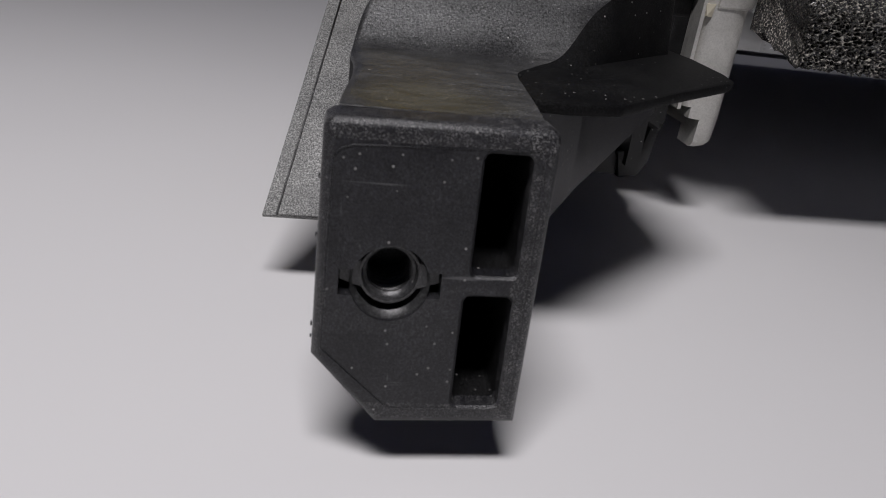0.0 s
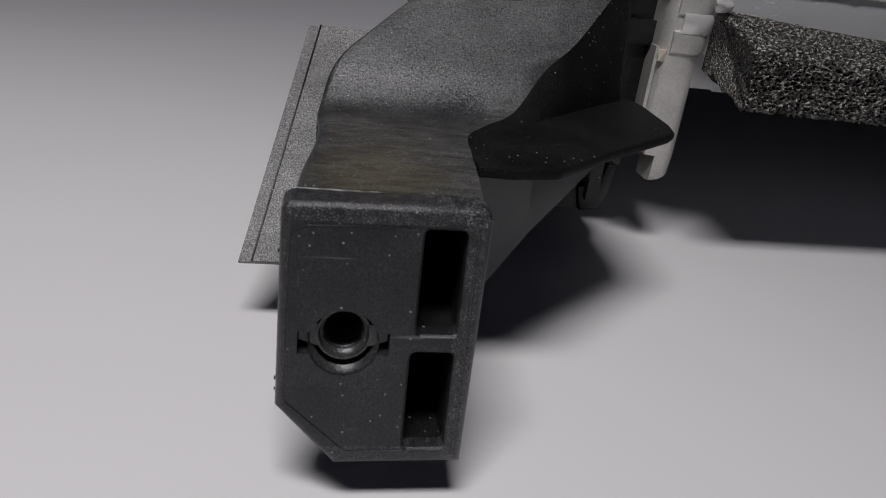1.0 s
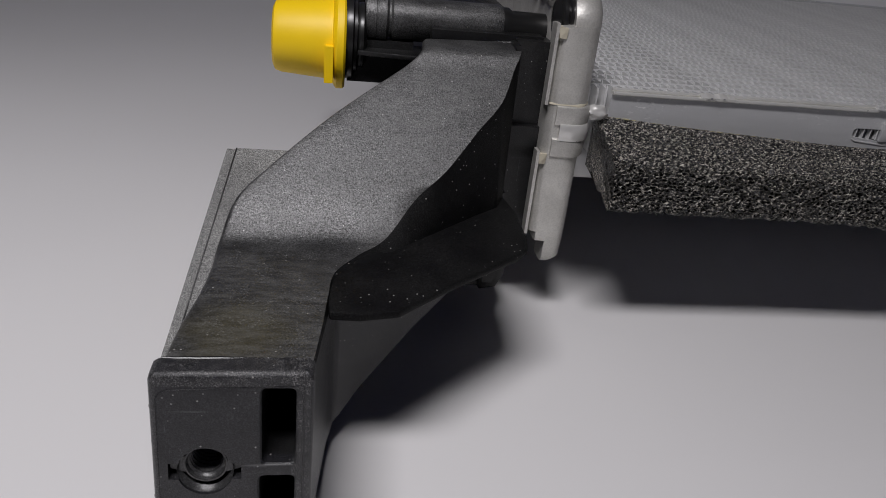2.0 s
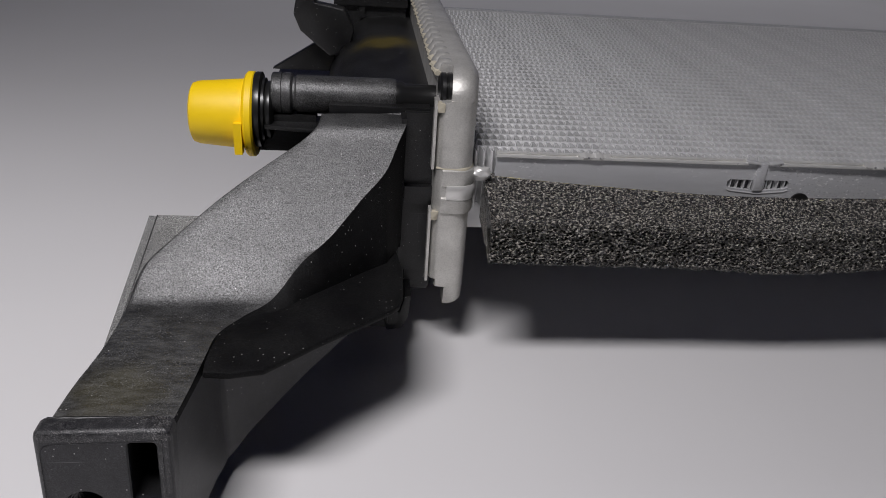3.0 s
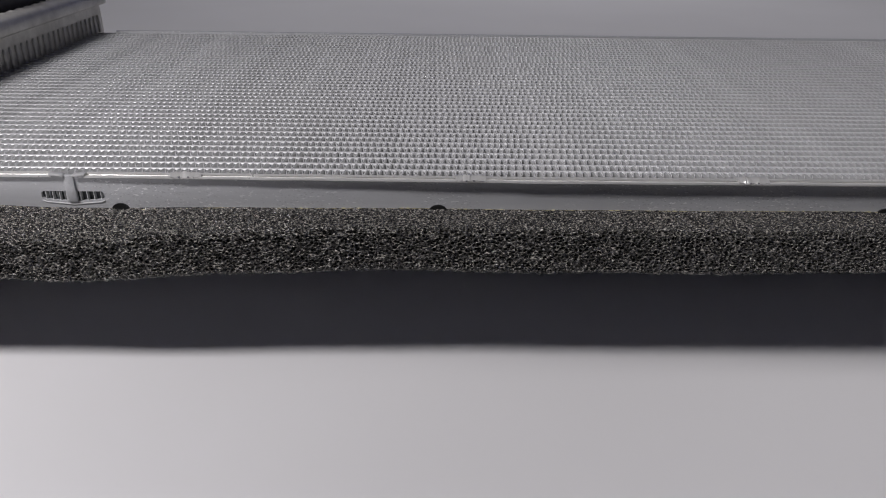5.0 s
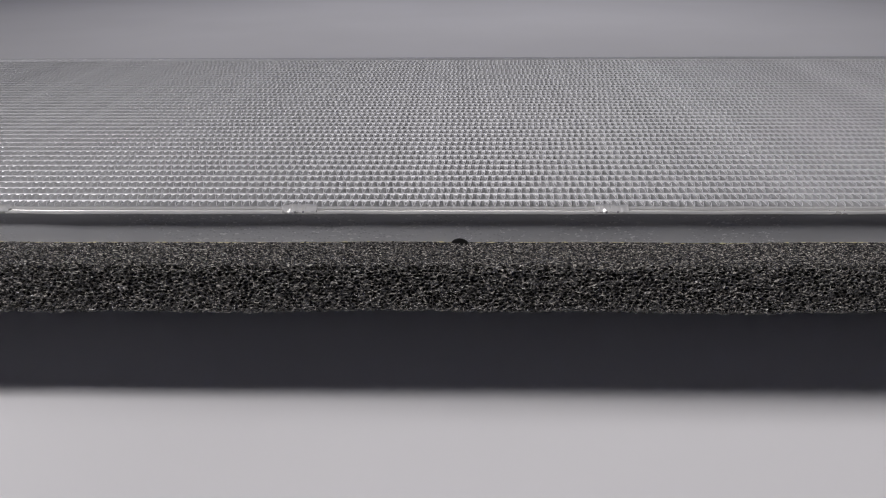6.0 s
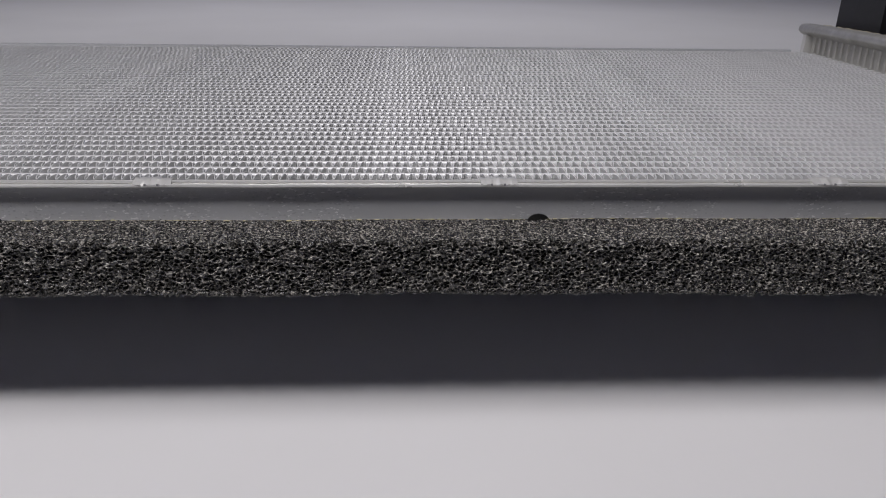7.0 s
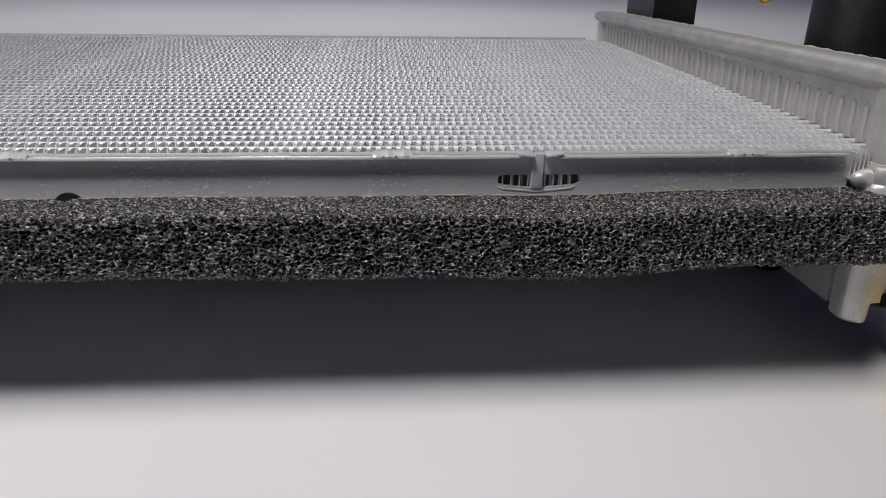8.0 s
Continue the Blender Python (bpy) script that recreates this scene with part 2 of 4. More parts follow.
def box(bm, lo, hi):
    """Adds a box between two corners."""
    v = [bm.verts.new((x, y, z)) for x in (lo[0], hi[0]) for y in (lo[1], hi[1]) for z in (lo[2], hi[2])]
    for q in ((0, 1, 3, 2), (4, 6, 7, 5), (0, 4, 5, 1), (2, 3, 7, 6), (0, 2, 6, 4), (1, 5, 7, 3)):
        bm.faces.new([v[k] for k in q])
    return bm


def block(lo, hi, width=0.0004, segments=2):
    return bevelled(box(bmesh.new(), lo, hi), width, segments)


def prism(points, axis, a, b, width=0.0, segments=2):
    """A polygon, drawn in the two other axes, drawn out along one axis from a to b."""
    bm = bmesh.new()

    def at(p, w):
        return {"x": (w, p[0], p[1]), "y": (p[0], w, p[1]), "z": (p[0], p[1], w)}[axis]
    one = [bm.verts.new(at(p, a)) for p in points]
    two = [bm.verts.new(at(p, b)) for p in points]
    bm.faces.new(one)
    bm.faces.new(two[::-1])
    for k in range(len(points)):
        m = (k + 1) % len(points)
        bm.faces.new((one[k], two[k], two[m], one[m]))
    bmesh.ops.recalc_face_normals(bm, faces=bm.faces)
    return bevelled(bm, width, segments) if width else bm


def loft(sections, caps=True):
    """A skin over closed sections that have equally many points."""
    bm = bmesh.new()
    rings = [[bm.verts.new(p) for p in s] for s in sections]
    for a, b in zip(rings, rings[1:]):
        for k in range(len(a)):
            m = (k + 1) % len(a)
            bm.faces.new((a[k], b[k], b[m], a[m]))
    if caps:
        bm.faces.new(rings[0])
        bm.faces.new(rings[-1][::-1])
    bmesh.ops.recalc_face_normals(bm, faces=bm.faces)
    bm.verts.index_update()
    return bm


def turned(profile, centre, axis="x", steps=40):
    """A lathe form: profile of (along, radius) about an axis through centre."""
    sections = []
    for along, radius in profile:
        ring = []
        for k in range(steps):
            a = 2 * math.pi * k / steps
            c, s = radius * math.cos(a), radius * math.sin(a)
            off = {"x": (along, c, s), "y": (c, along, s), "z": (c, s, along)}[axis]
            ring.append(tuple(p + q for p, q in zip(centre, off)))
        sections.append(ring)
    return loft(sections)


def rounded(x0, z0, x1, z1, r, steps=4):
    """A rectangle with round corners, as points."""
    pts = []
    for cx, cz, a0 in ((x1 - r, z1 - r, 0), (x0 + r, z1 - r, 90), (x0 + r, z0 + r, 180), (x1 - r, z0 + r, 270)):
        for k in range(steps + 1):
            a = radians(a0 + 90 * k / steps)
            pts.append((cx + r * math.cos(a), cz + r * math.sin(a)))
    return pts


def pierced(outer, holes, y, depths, chamfer=0.0):
    """A plate in the plane y with wells behind its openings, each as deep as given."""
    from mathutils.geometry import tessellate_polygon
    loops = [[Vector((p[0] * 1000, p[1] * 1000, 0)) for p in loop] for loop in (outer, *holes)]
    bm = bmesh.new()
    verts = [bm.verts.new((p[0], y, p[1])) for loop in (outer, *holes) for p in loop]
    for tri in tessellate_polygon(loops):
        bm.faces.new([verts[k] for k in tri])
    start = len(outer)
    for loop, depth in zip(holes, depths):
        ring = verts[start:start + len(loop)]
        count = len(loop)
        if chamfer and depth < 0.002:
            loop = inset(loop, chamfer)
            mid = [bm.verts.new((p[0], y + chamfer, p[1])) for p in loop]
            for k in range(count):
                bm.faces.new((ring[k], ring[(k + 1) % count], mid[(k + 1) % count], mid[k]))
            ring = mid
        back = [bm.verts.new((p[0], y + depth, p[1])) for p in loop]
        for k in range(len(loop)):
            m = (k + 1) % len(loop)
            bm.faces.new((ring[k], ring[m], back[m], back[k]))
        bm.faces.new(back)
        start += len(loop)
    return bm, verts[:len(outer)]


# ---- room ----
def room():
    bm = block((-1.6, -0.8, -0.03), (2.0, 1.6, 0.0), 0.002)
    tagged(part("tabletop", bm, LAMINATE, None), "white laminate tabletop with a few dark specks", "table", kind="structure")
    # unseen walls and ceiling, added to bounce bluish fill light
    for name, lo, hi in (("wall_north", (-1.7, 1.6, -0.4), (2.1, 1.7, 2.2)), ("wall_south", (-1.7, -0.9, -0.4), (2.1, -0.8, 2.2)),
                         ("wall_west", (-1.7, -0.8, -0.4), (-1.6, 1.6, 2.2)), ("wall_east", (2.0, -0.8, -0.4), (2.1, 1.6, 2.2)),
                         ("ceiling", (-1.7, -0.9, 2.2), (2.1, 1.7, 2.3))):
        what = "ceiling" if name == "ceiling" else "wall"
        tagged(part(name, box(bmesh.new(), lo, hi), FILL_PAINT, None), f"plain matt blue-grey painted {what} of the room", what, kind="structure")


room()

# ---- radiator ----
TOP = 0.0495       # upper face of the core
BACK = 0.190       # rear edge of the core
LEFT, RIGHT = 0.0036, 0.5165
PITCH = 0.00430    # from tube to tube
ROWS = 43
FIRST = 0.0065     # middle of the first tube
radiator = thing("radiator", (0, 0, 0), "aluminium car radiator with black plastic tanks, flat on white table", "radiator")


def core():
    """Flat tubes with folded fin strips between them."""
    half = 0.00065
    profile = [(half * math.cos(radians(a)), TOP - 0.0012 + 0.0008 * math.sin(radians(a))) for a in range(0, 181, 30)]
    profile += [(-half, TOP - 0.020), (half, TOP - 0.020)]
    tube = bpy.data.meshes.new("tube")
    bm = prism(profile, "x", LEFT - 0.0032, RIGHT + 0.0032)
    bm.to_mesh(tube)
    bm.free()
    for k in range(ROWS):
        placed("tube", tube, TUBE_METAL, radiator).location = (0, FIRST + k * PITCH, 0)
    # one folded strip: a rounded wave between two tubes, with a rolled upper edge
    period, steps, gap, thick, deep = 0.00177, 10, 0.00150, 0.00008, 0.013
    count = int((RIGHT - LEFT + 0.0010) / period)
    rng = random.Random(4)
    path = []
    for k in range(count * steps + 1):
        u = k / steps
        w = math.sin(2 * math.pi * u)
        w = math.copysign(abs(w) ** 0.7, w)
        sway = 0.00012 * math.sin(u * 0.37) + 0.00008 * math.sin(u * 1.9)
        path.append((LEFT - 0.0004 + u * period + sway, gap * w))
    verts, faces = [], []
    for k, (x, y) in enumerate(path):
        a, b = path[max(0, k - 1)], path[min(len(path) - 1, k + 1)]
        tx, ty = b[0] - a[0], b[1] - a[1]
        length = math.hypot(tx, ty)
        nx, ny = -ty / length * thick, tx / length * thick
        up = TOP - 0.0002 - 0.0004 * (abs(y) / gap) ** 4 + rng.uniform(-0.00005, 0.00005)
        lean = 0.0003
        verts += [(x + nx + lean, y + ny, up - deep), (x + nx, y + ny, up), (x - nx, y - ny, up), (x - nx + lean, y - ny, up - deep)]
    for k in range(len(path) - 1):
        p, q = 4 * k, 4 * k + 4
        faces += [(p, q, q + 1, p + 1), (p + 1, q + 1, q + 2, p + 2), (p + 2, q + 2, q + 3, p + 3)]
    strip = bpy.data.meshes.new("fin_strip")
    strip.from_pydata(verts, [], faces)
    for k in range(ROWS):
        ob = placed("fin_strip", strip, FIN_METAL, radiator)
        ob.location = (0.0009 * ((k * 7) % 5 - 2) / 5, FIRST + (k - 0.5) * PITCH, 0)
    # added, unseen floor; its bluish colour brightens the shadow on the table
    part("core_floor", block((LEFT + 0.014, 0.006, TOP - 0.0190), (RIGHT - 0.014, BACK - 0.002, TOP - 0.0175)), FILL_UNDERSIDE, radiator, "unseen bluish underside of the finned core, bounces light into the shadow")


def side_plate():
    """The folded plate along the front of the core: web, lip, clips and two stamped slots."""
    x0, x1 = 0.0085, 0.5115
    slots = (0.0688, 0.4529)
    web = 0.0016

    def outline():
        return [(x0, 0.030), (0.5138, 0.030), (0.5138, 0.0462), (0.5132, 0.0470), (x1, TOP - 0.0008), (x0, TOP - 0.0008)]

    def stamp(x):
        # a shallow, slightly pointed opening
        e = 0.0009 if x > 0.3 else 0.0
        return [(x - 0.0073, 0.0431), (x - 0.0073, 0.0442), (x - 0.0068, 0.0447), (x + 0.0068 + e, 0.0447), (x + 0.0073 + e, 0.0442),
                (x + 0.0073 + e, 0.0431), (x + 0.0064 + e, 0.0427), (x, 0.0421), (x - 0.0064, 0.0427)]
    bm, edge = pierced(outline(), [stamp(x) for x in slots], web, [0.0008, 0.0008])
    wells = [f for f in bm.faces if all(abs(v.co.y - web - 0.0008) < 1e-6 for v in f.verts)]
    bmesh.ops.delete(bm, geom=wells, context="FACES")
    plate = part("side_plate", bm, PLATE_METAL, radiator, "folded grey aluminium side plate with scratches", False)
    for x in slots:
        part("slot_backing", block((x - 0.0082, web + 0.0014, 0.0412), (x + 0.0082, web + 0.0018, 0.0460), 0.0001, 1), SHADED_CELL, plate)
        for k in range(9):
            if k != 4:
                bx = x - 0.0064 + 0.0016 * k
                part("slot_fin", block((bx - 0.00008, web + 0.0002, 0.0424), (bx + 0.00008, web + 0.0013, 0.0447), 0.00005, 1), FIN_METAL, plate)
        part("slot_web", prism([(x - 0.0013, 0.0422), (x + 0.0011, 0.0422), (x + 0.0011, TOP - 0.0006), (x - 0.0013, TOP - 0.0006)], "y", web - 0.0006, web + 0.0006, 0.0003), PLATE_METAL, plate, "upright strip of the stamped slot")
        lip = [(x - 0.0073, 0.0418), (x - 0.0064, 0.0414), (x, 0.0408), (x + 0.0064, 0.0414), (x + 0.0073, 0.0418),
               (x + 0.0073, 0.0421), (x + 0.0064, 0.0417), (x, 0.0411), (x - 0.0064, 0.0417), (x - 0.0073, 0.0421)]
        part("slot_rim", prism([(a, b + 0.0005) for a, b in lip], "y", web - 0.0002, web + 0.0002, 0.0001), TUBE_METAL, plate)
    # the lip: two rolled lines, flush on one end and overhanging further along
    spans = [(x0, slots[0] - 0.0038), (slots[0] + 0.0038, slots[1] - 0.0038), (slots[1] + 0.0038, x1)]
    rng = random.Random(8)
    for a, b in spans:
        sections = []
        steps = max(2, int((b - a) / 0.006))
        for k in range(steps + 1):
            x = a + (b - a) * k / steps
            hang = web - 0.0008 - 0.0016 * min(1.0, max(0.0, (x - 0.06) / 0.12)) + rng.uniform(-0.00008, 0.00008)
            zt = TOP + rng.uniform(-0.00006, 0.00006)
            prof = [(0.0026, zt - 0.0006), (hang + 0.0016, zt - 0.0001), (hang + 0.0013, zt), (hang + 0.0011, zt - 0.0001), (hang + 0.0010, zt - 0.0004), (hang + 0.0012, zt - 0.0006),
                    (hang + 0.0011, zt - 0.0007), (hang + 0.0004, zt - 0.0005), (hang + 0.0001, zt - 0.0006), (hang, zt - 0.0008), (hang, zt - 0.0010), (hang + 0.0002, zt - 0.0012), (0.0026, zt - 0.0012)]
            sections.append([(x, y, z) for y, z in prof])
        part("lip", loft(sections), WELD_METAL, plate, "bright rolled lip")
    for x, s in ((slots[0], 1), (slots[1], 1)):
        hang = web - 0.0008 - 0.0016 * min(1.0, max(0.0, (x - 0.06) / 0.12))
        for side in (-1, 1):
            a, b = x + side * 0.0042, x + side * 0.0010
            pts = [(min(a, b), hang - 0.0002), (max(a, b), hang - 0.0002), (max(a, b), 0.0022), (min(a, b), 0.0022)]
            bm = prism(pts, "z", TOP - 0.0006, TOP, 0.0002)
            for v in bm.verts:
                v.co.z -= 0.0005 * (1 - abs(v.co.x - x) / 0.0042)
            part("lip_fold", bm, TUBE_METAL, plate)
    for k in range(8):
        x = 0.030 + 0.066 * k
        hang = web - 0.0008 - 0.0016 * min(1.0, max(0.0, (x - 0.06) / 0.12))
        sections = []
        for i in range(25):
            u = i / 24 * 2 - 1
            swell = 0.00042 * (1 - u * u) * (0.6 + 0.4 * math.sin(7 * u + 1.7 * k)) + 0.00022 * (1 - u * u) * noise.noise((9 * u, 3.1 * k, 0))
            xx = x + 0.0036 * u
            ring = [(xx, 0.0020, TOP - 0.0009), (xx, 0.0020, TOP + swell * 0.5), (xx, hang + 0.0012, TOP + swell), (xx, hang + 0.0006, TOP + 0.6 * swell - 0.0002), (xx, hang - swell * 0.6, TOP - 0.0005), (xx, hang - swell * 0.5, TOP - 0.0009), (xx, hang + 0.0008, TOP - 0.0012)]
            sections.append([tuple(Vector(p) + noise.noise_vector(Vector(p) * 2600) * 0.00022) for p in ring])
        crimp = part("crimp", loft(sections), WELD_METAL, plate, "rough staked crimp on the lip")
        for u in (-0.0012, 0.0009):
            bx = x + u + 0.0003 * math.sin(5 * k + 900 * u)
            part("crimp_bite", block((bx - 0.00022, hang - 0.00022, TOP - 0.0007), (bx + 0.00018, hang + 0.0009, TOP - 0.0004), 0.00008, 1), DULL_METAL, crimp)
    # holes aren't cut: black half-discs give the shade inside them
    for x, r in ((0.0795, 0.0021), (0.1545, 0.0023), (0.2620, 0.0021), (0.3685, 0.0024)):
        pts = [(x + r * math.cos(radians(a)), 0.0402 + 0.8 * r * math.sin(radians(a))) for a in range(0, 181, 15)]
        part("hole_shade", prism(pts, "y", web - 0.0004, web + 0.0004), RUBBER, plate, "black half-disc for the shade in a half-round hole above the foam")
    # its lower part is added, unseen: blocks light from behind, under the core
    rear = block((x0, BACK - 0.0018, 0.004), (x1, BACK, TOP + 0.0003), 0.0003)
    part("side_plate", rear, PLATE_METAL, radiator, "rear aluminium side plate, drawn down unseen to block light")


def header(side):
    """Cast rim that holds an end tank. side: -1 or 1 along the core."""
    inner = LEFT if side < 0 else RIGHT

    def X(d):
        # d: distance away from the core
        return inner + side * d
    top = 0.0672 if side < 0 else 0.0648
    low = top - 0.0062 if side < 0 else 0.0606

    def XF(d):
        return X(d + 0.0008)
    under = [(0.0030, low), (0.0008, low - 0.0002), (-0.0001, low + 0.0003)] if side < 0 else [(0.0030, low - 0.0012), (0.0020, low - 0.0006), (0.0010, low + 0.0002), (0.0003, low + 0.0009)]
    prof = [(0.0030, 0.0205)] + under
    prof += [(0.0042 - 0.0044 * math.cos(radians(a)) ** 0.6, low + 0.0014 + (top - low - 0.0014) * math.sin(radians(a)) ** 0.6) for a in range(0, 90, 15)] + [(0.0042, top)]
    prof += [(0.0076, top - 0.0003), (0.0082, top - 0.0015), (0.0082, 0.0205)]
    bm = prism([(X(d - 0.0005 * (side > 0 and z > low and d < 0.004)), z) for d, z in prof], "y", 0.0050 if side < 0 else 0.0005, BACK + 0.004, 0.0004, 2)
    if side > 0:
        # this rail sinks a little towards the rear
        for v in bm.verts:
            v.co.z -= 0.022 * max(0.0, v.co.y) * (v.co.z > 0.04)
    head = part("header_plate", bm, HEADER_METAL, radiator, "matt grey cast aluminium header rim")
    if side < 0:
        # the rail bends down into the front post; the bend is notched for the rubber ring of the hose stub
        high = top - low
        cross = [(0.0008, 0.0), (-0.0001, 0.0004)]
        cross += [(0.0042 - 0.0044 * math.cos(radians(a)) ** 0.6, 0.0014 + (high - 0.0014) * math.sin(radians(a)) ** 0.6) for a in range(0, 90, 15)]
        cross += [(0.0042, high), (0.0076, high - 0.0003), (0.0082, high - 0.0015), (0.0082, 0.0)]
        bend = []
        for k in range(13):
            a = radians(90 * k / 12)
            most = 0.0082 if k == 0 else 0.0054
            bend.append([(X(min(most, d) + 0.0006 * math.sin(a)), 0.0050 - 0.0018 * math.sin(a) - h * math.sin(a), low + h * math.cos(a)) for d, h in cross])
        part("header_bend", loft(bend), HEADER_METAL, head, "rounded upper corner of the header rim")
    # rounded front post with its foot
    plan = [(0.0078, 0.0030), (0.0078, -0.0012), (0.0074, -0.0022), (0.0062, -0.0030)]
    plan += [(0.0032 - 0.0036 * math.sin(radians(a)), 0.0004 - 0.0036 * math.cos(radians(a))) for a in range(0, 91, 15)]
    plan += [(-0.0004, 0.0030)]
    notch = 0.0048 if side < 0 else 0.0078
    sections = []
    for z, shrink, cut in ((0.0136, 0.0016, 0.0042), (0.0140, 0.0007, 0.0042), (0.0148, 0.0002, 0.0042), (0.0186, 0.0, 0.0042), (0.0188, 0.0, 0.0064), (0.0204, 0.0, 0.0064), (0.0206, 0.0, 0.0078),
                           (low - 0.0002, 0.0, 0.0078), (low + 0.0002, 0.0, notch)) + (() if side < 0 else (
                               (top - 0.0030, 0.0003, notch), (top - 0.0015, 0.0010, notch - 0.0002), (top - 0.0005, 0.0020, notch - 0.0006), (top, 0.0036, notch - 0.0010))):
        sections.append([(XF(min(cut, d + shrink * (d < 0.0032))), y + shrink * (y < 0.002), z) for d, y in plan])
    part("header_post", loft(sections), HEADER_METAL, head, "rounded front post of the header rim")
    a, b = sorted((X(0.0002), X(0.0040)))
    part("header_foot", block((a, 0.0040, 0.0160), (b, BACK + 0.003, 0.0260), 0.0012, 3), HEADER_METAL, head)
    # front crimp plates and the retaining clip
    for z0, z1 in ((0.0470, 0.0610), (0.0205, 0.0372)):
        a, b = sorted((XF(0.0080), XF(0.0086)))
        part("crimp_edge", block((a, -0.0030, z0 - 0.0003), (b, -0.0006, z1 + 0.0004), 0.0003), HEADER_METAL, head)
        a, b = sorted((XF(0.0066), XF(0.0081)))
        bm = block((a, -0.0031, z1 - 0.0020), (b, -0.0018, z1 - 0.0002), 0.0005)
        for v in bm.verts:
            v.co += noise.noise_vector(v.co * 900) * 0.0005
        part("sealant", bm, SEALANT, head)
    def band(z0, z1, grow, cut):
        rows = []
        for z, g in ((z0, 0.0), (z0 + 0.0003, 0.7 * grow), (z0 + 0.0009, grow), (z1 - 0.0009, grow), (z1 - 0.0003, 0.7 * grow), (z1, 0.0)):
            rows.append([(XF(min(cut, d - g * (d < 0.0032))), y - g * (y < 0.002), z) for d, y in plan])
        return loft(rows)
    clip = part("clip", band(0.0366, 0.0405, 0.0006, 0.0062), HEADER_METAL, head, "bent aluminium retaining clip")
    part("clip_tab", band(0.0428, 0.0468, 0.0006, 0.0062), HEADER_METAL, clip)
    part("clip_tongue", band(0.0398, 0.0436, 0.0009, 0.0052), WELD_METAL, clip)
    # seam of sealant above the clip
    seam = []
    for k, (d, y) in enumerate(plan[2:-1]):
        w = 0.00022 + 0.00010 * math.sin(5.0 * k)
        seam.append([(XF(d) + w * math.cos(radians(q)), y - 0.0001 + w * math.sin(radians(q)) * 0.5, 0.0469 + w * math.sin(radians(q))) for q in range(0, 360, 60)])
    part("sealant", loft(seam), SEALANT, head)
    # solder blob at the plate's end
    bm = bmesh.new()
    bmesh.ops.create_uvsphere(bm, u_segments=24, v_segments=14, radius=1.0)
    for v in bm.verts:
        n = noise.noise(v.co * 1.6) * (0.16 if side < 0 else 0.05)
        v.co = Vector((v.co.x * (0.0027 if side < 0 else 0.0029), v.co.y * 0.0018, v.co.z * (0.0014 if side < 0 else 0.0018))) * (1 + 1.8 * n) + Vector((0.0050 if side < 0 else 0.5161, -0.0002, 0.0452 if side < 0 else 0.0441))
    part("solder_blob", bm, WELD_METAL, head, "shiny solder blob")
    if side > 0:
        # fin edges left open between the side plate and the post
        for k in range(5):
            x = 0.5129 + 0.0009 * k
            bm = block((x - 0.00010, 0.0002, 0.0438), (x + 0.00012, 0.0040, 0.0490 - 0.0002 * (k % 2)), 0.00006, 1)
            for v in bm.verts:
                v.co.x += 0.0002 * math.sin(900 * v.co.z + k)
            part("end_fin", bm, WELD_METAL, head)
        part("rear_post", block((X(-0.0006), BACK - 0.0035, 0.0470), (X(0.0034), BACK - 0.0010, 0.0562), 0.0004), WELD_METAL, head, "bright rear post")
    # raised ribs on the inner face, one at each tube
    rib = bpy.data.meshes.new("header_rib")
    bm = turned([(0, 0.0001), (0.0002, 0.0005), (0.0066, 0.0005), (0.0073, 0.0004), (0.0077, 0.0001)], (0, 0, TOP - 0.0006), "z", 16)
    for v in bm.verts:
        v.co.x = X(0.0030) + v.co.x * 1.5
        v.co.y *= 1.7
    bm.to_mesh(rib)
    bm.free()
    for k in range(ROWS + 1):
        placed("header_rib", rib, HEADER_METAL, head).location = (0, FIRST + (k - 0.5) * PITCH, 0)
    # crimped scallops along the outer upper edge
    scallop = bpy.data.meshes.new("scallop")
    bm = bmesh.new()
    bmesh.ops.create_uvsphere(bm, u_segments=12, v_segments=8, radius=1.0)
    for v in bm.verts:
        v.co = Vector((v.co.x * 0.0028, v.co.y * 0.0030, v.co.z * 0.0026))
    bm.to_mesh(scallop)
    bm.free()
    for k in range(30 if side < 0 else 0):
        placed("scallop", scallop, HEADER_METAL, head).location = (X(0.0066), 0.0075 + 0.0062 * k, top - 0.0024)
    # squeezed-out bead along the outer edge
    sections = []
    for k in range(120):
        y = 0.004 + (BACK - 0.004) * k / 119
        w = 0.0006 + 0.0004 * noise.noise((y * 300, side, 0)) + 0.0003 * noise.noise((y * 900, side, 4))
        sections.append([(X(0.0086) + 1.5 * w * math.cos(radians(q)), y, top - (0.0022 if side < 0 else 0.0008 + 0.022 * y) + w * math.sin(radians(q))) for q in range(0, 360, 45)])
    part("sealant", loft(sections), SEALANT, head, "rough pale bead of sealant")


def inset(points, d):
    """A convex polygon, drawn in by d."""
    out = []
    area = sum(a[0] * b[1] - b[0] * a[1] for a, b in zip(points, points[1:] + points[:1]))
    side = 1 if area > 0 else -1
    for k, p in enumerate(points):
        a, b = points[k - 1], points[(k + 1) % len(points)]
        u = Vector((p[0] - a[0], p[1] - a[1])).normalized()
        v = Vector((b[0] - p[0], b[1] - p[1])).normalized()
        nu, nv = side * Vector((-u.y, u.x)), side * Vector((-v.y, v.x))
        m = nu + nv
        out.append((p[0] + m.x * d / (1 + nu.dot(nv)), p[1] + m.y * d / (1 + nu.dot(nv))))
    return out


LEAN = 0.1   # the end face leans out a little towards its foot


def leaning(bm):
    for v in bm.verts:
        v.co.y += LEAN * (v.co.z - 0.031)
    return bm


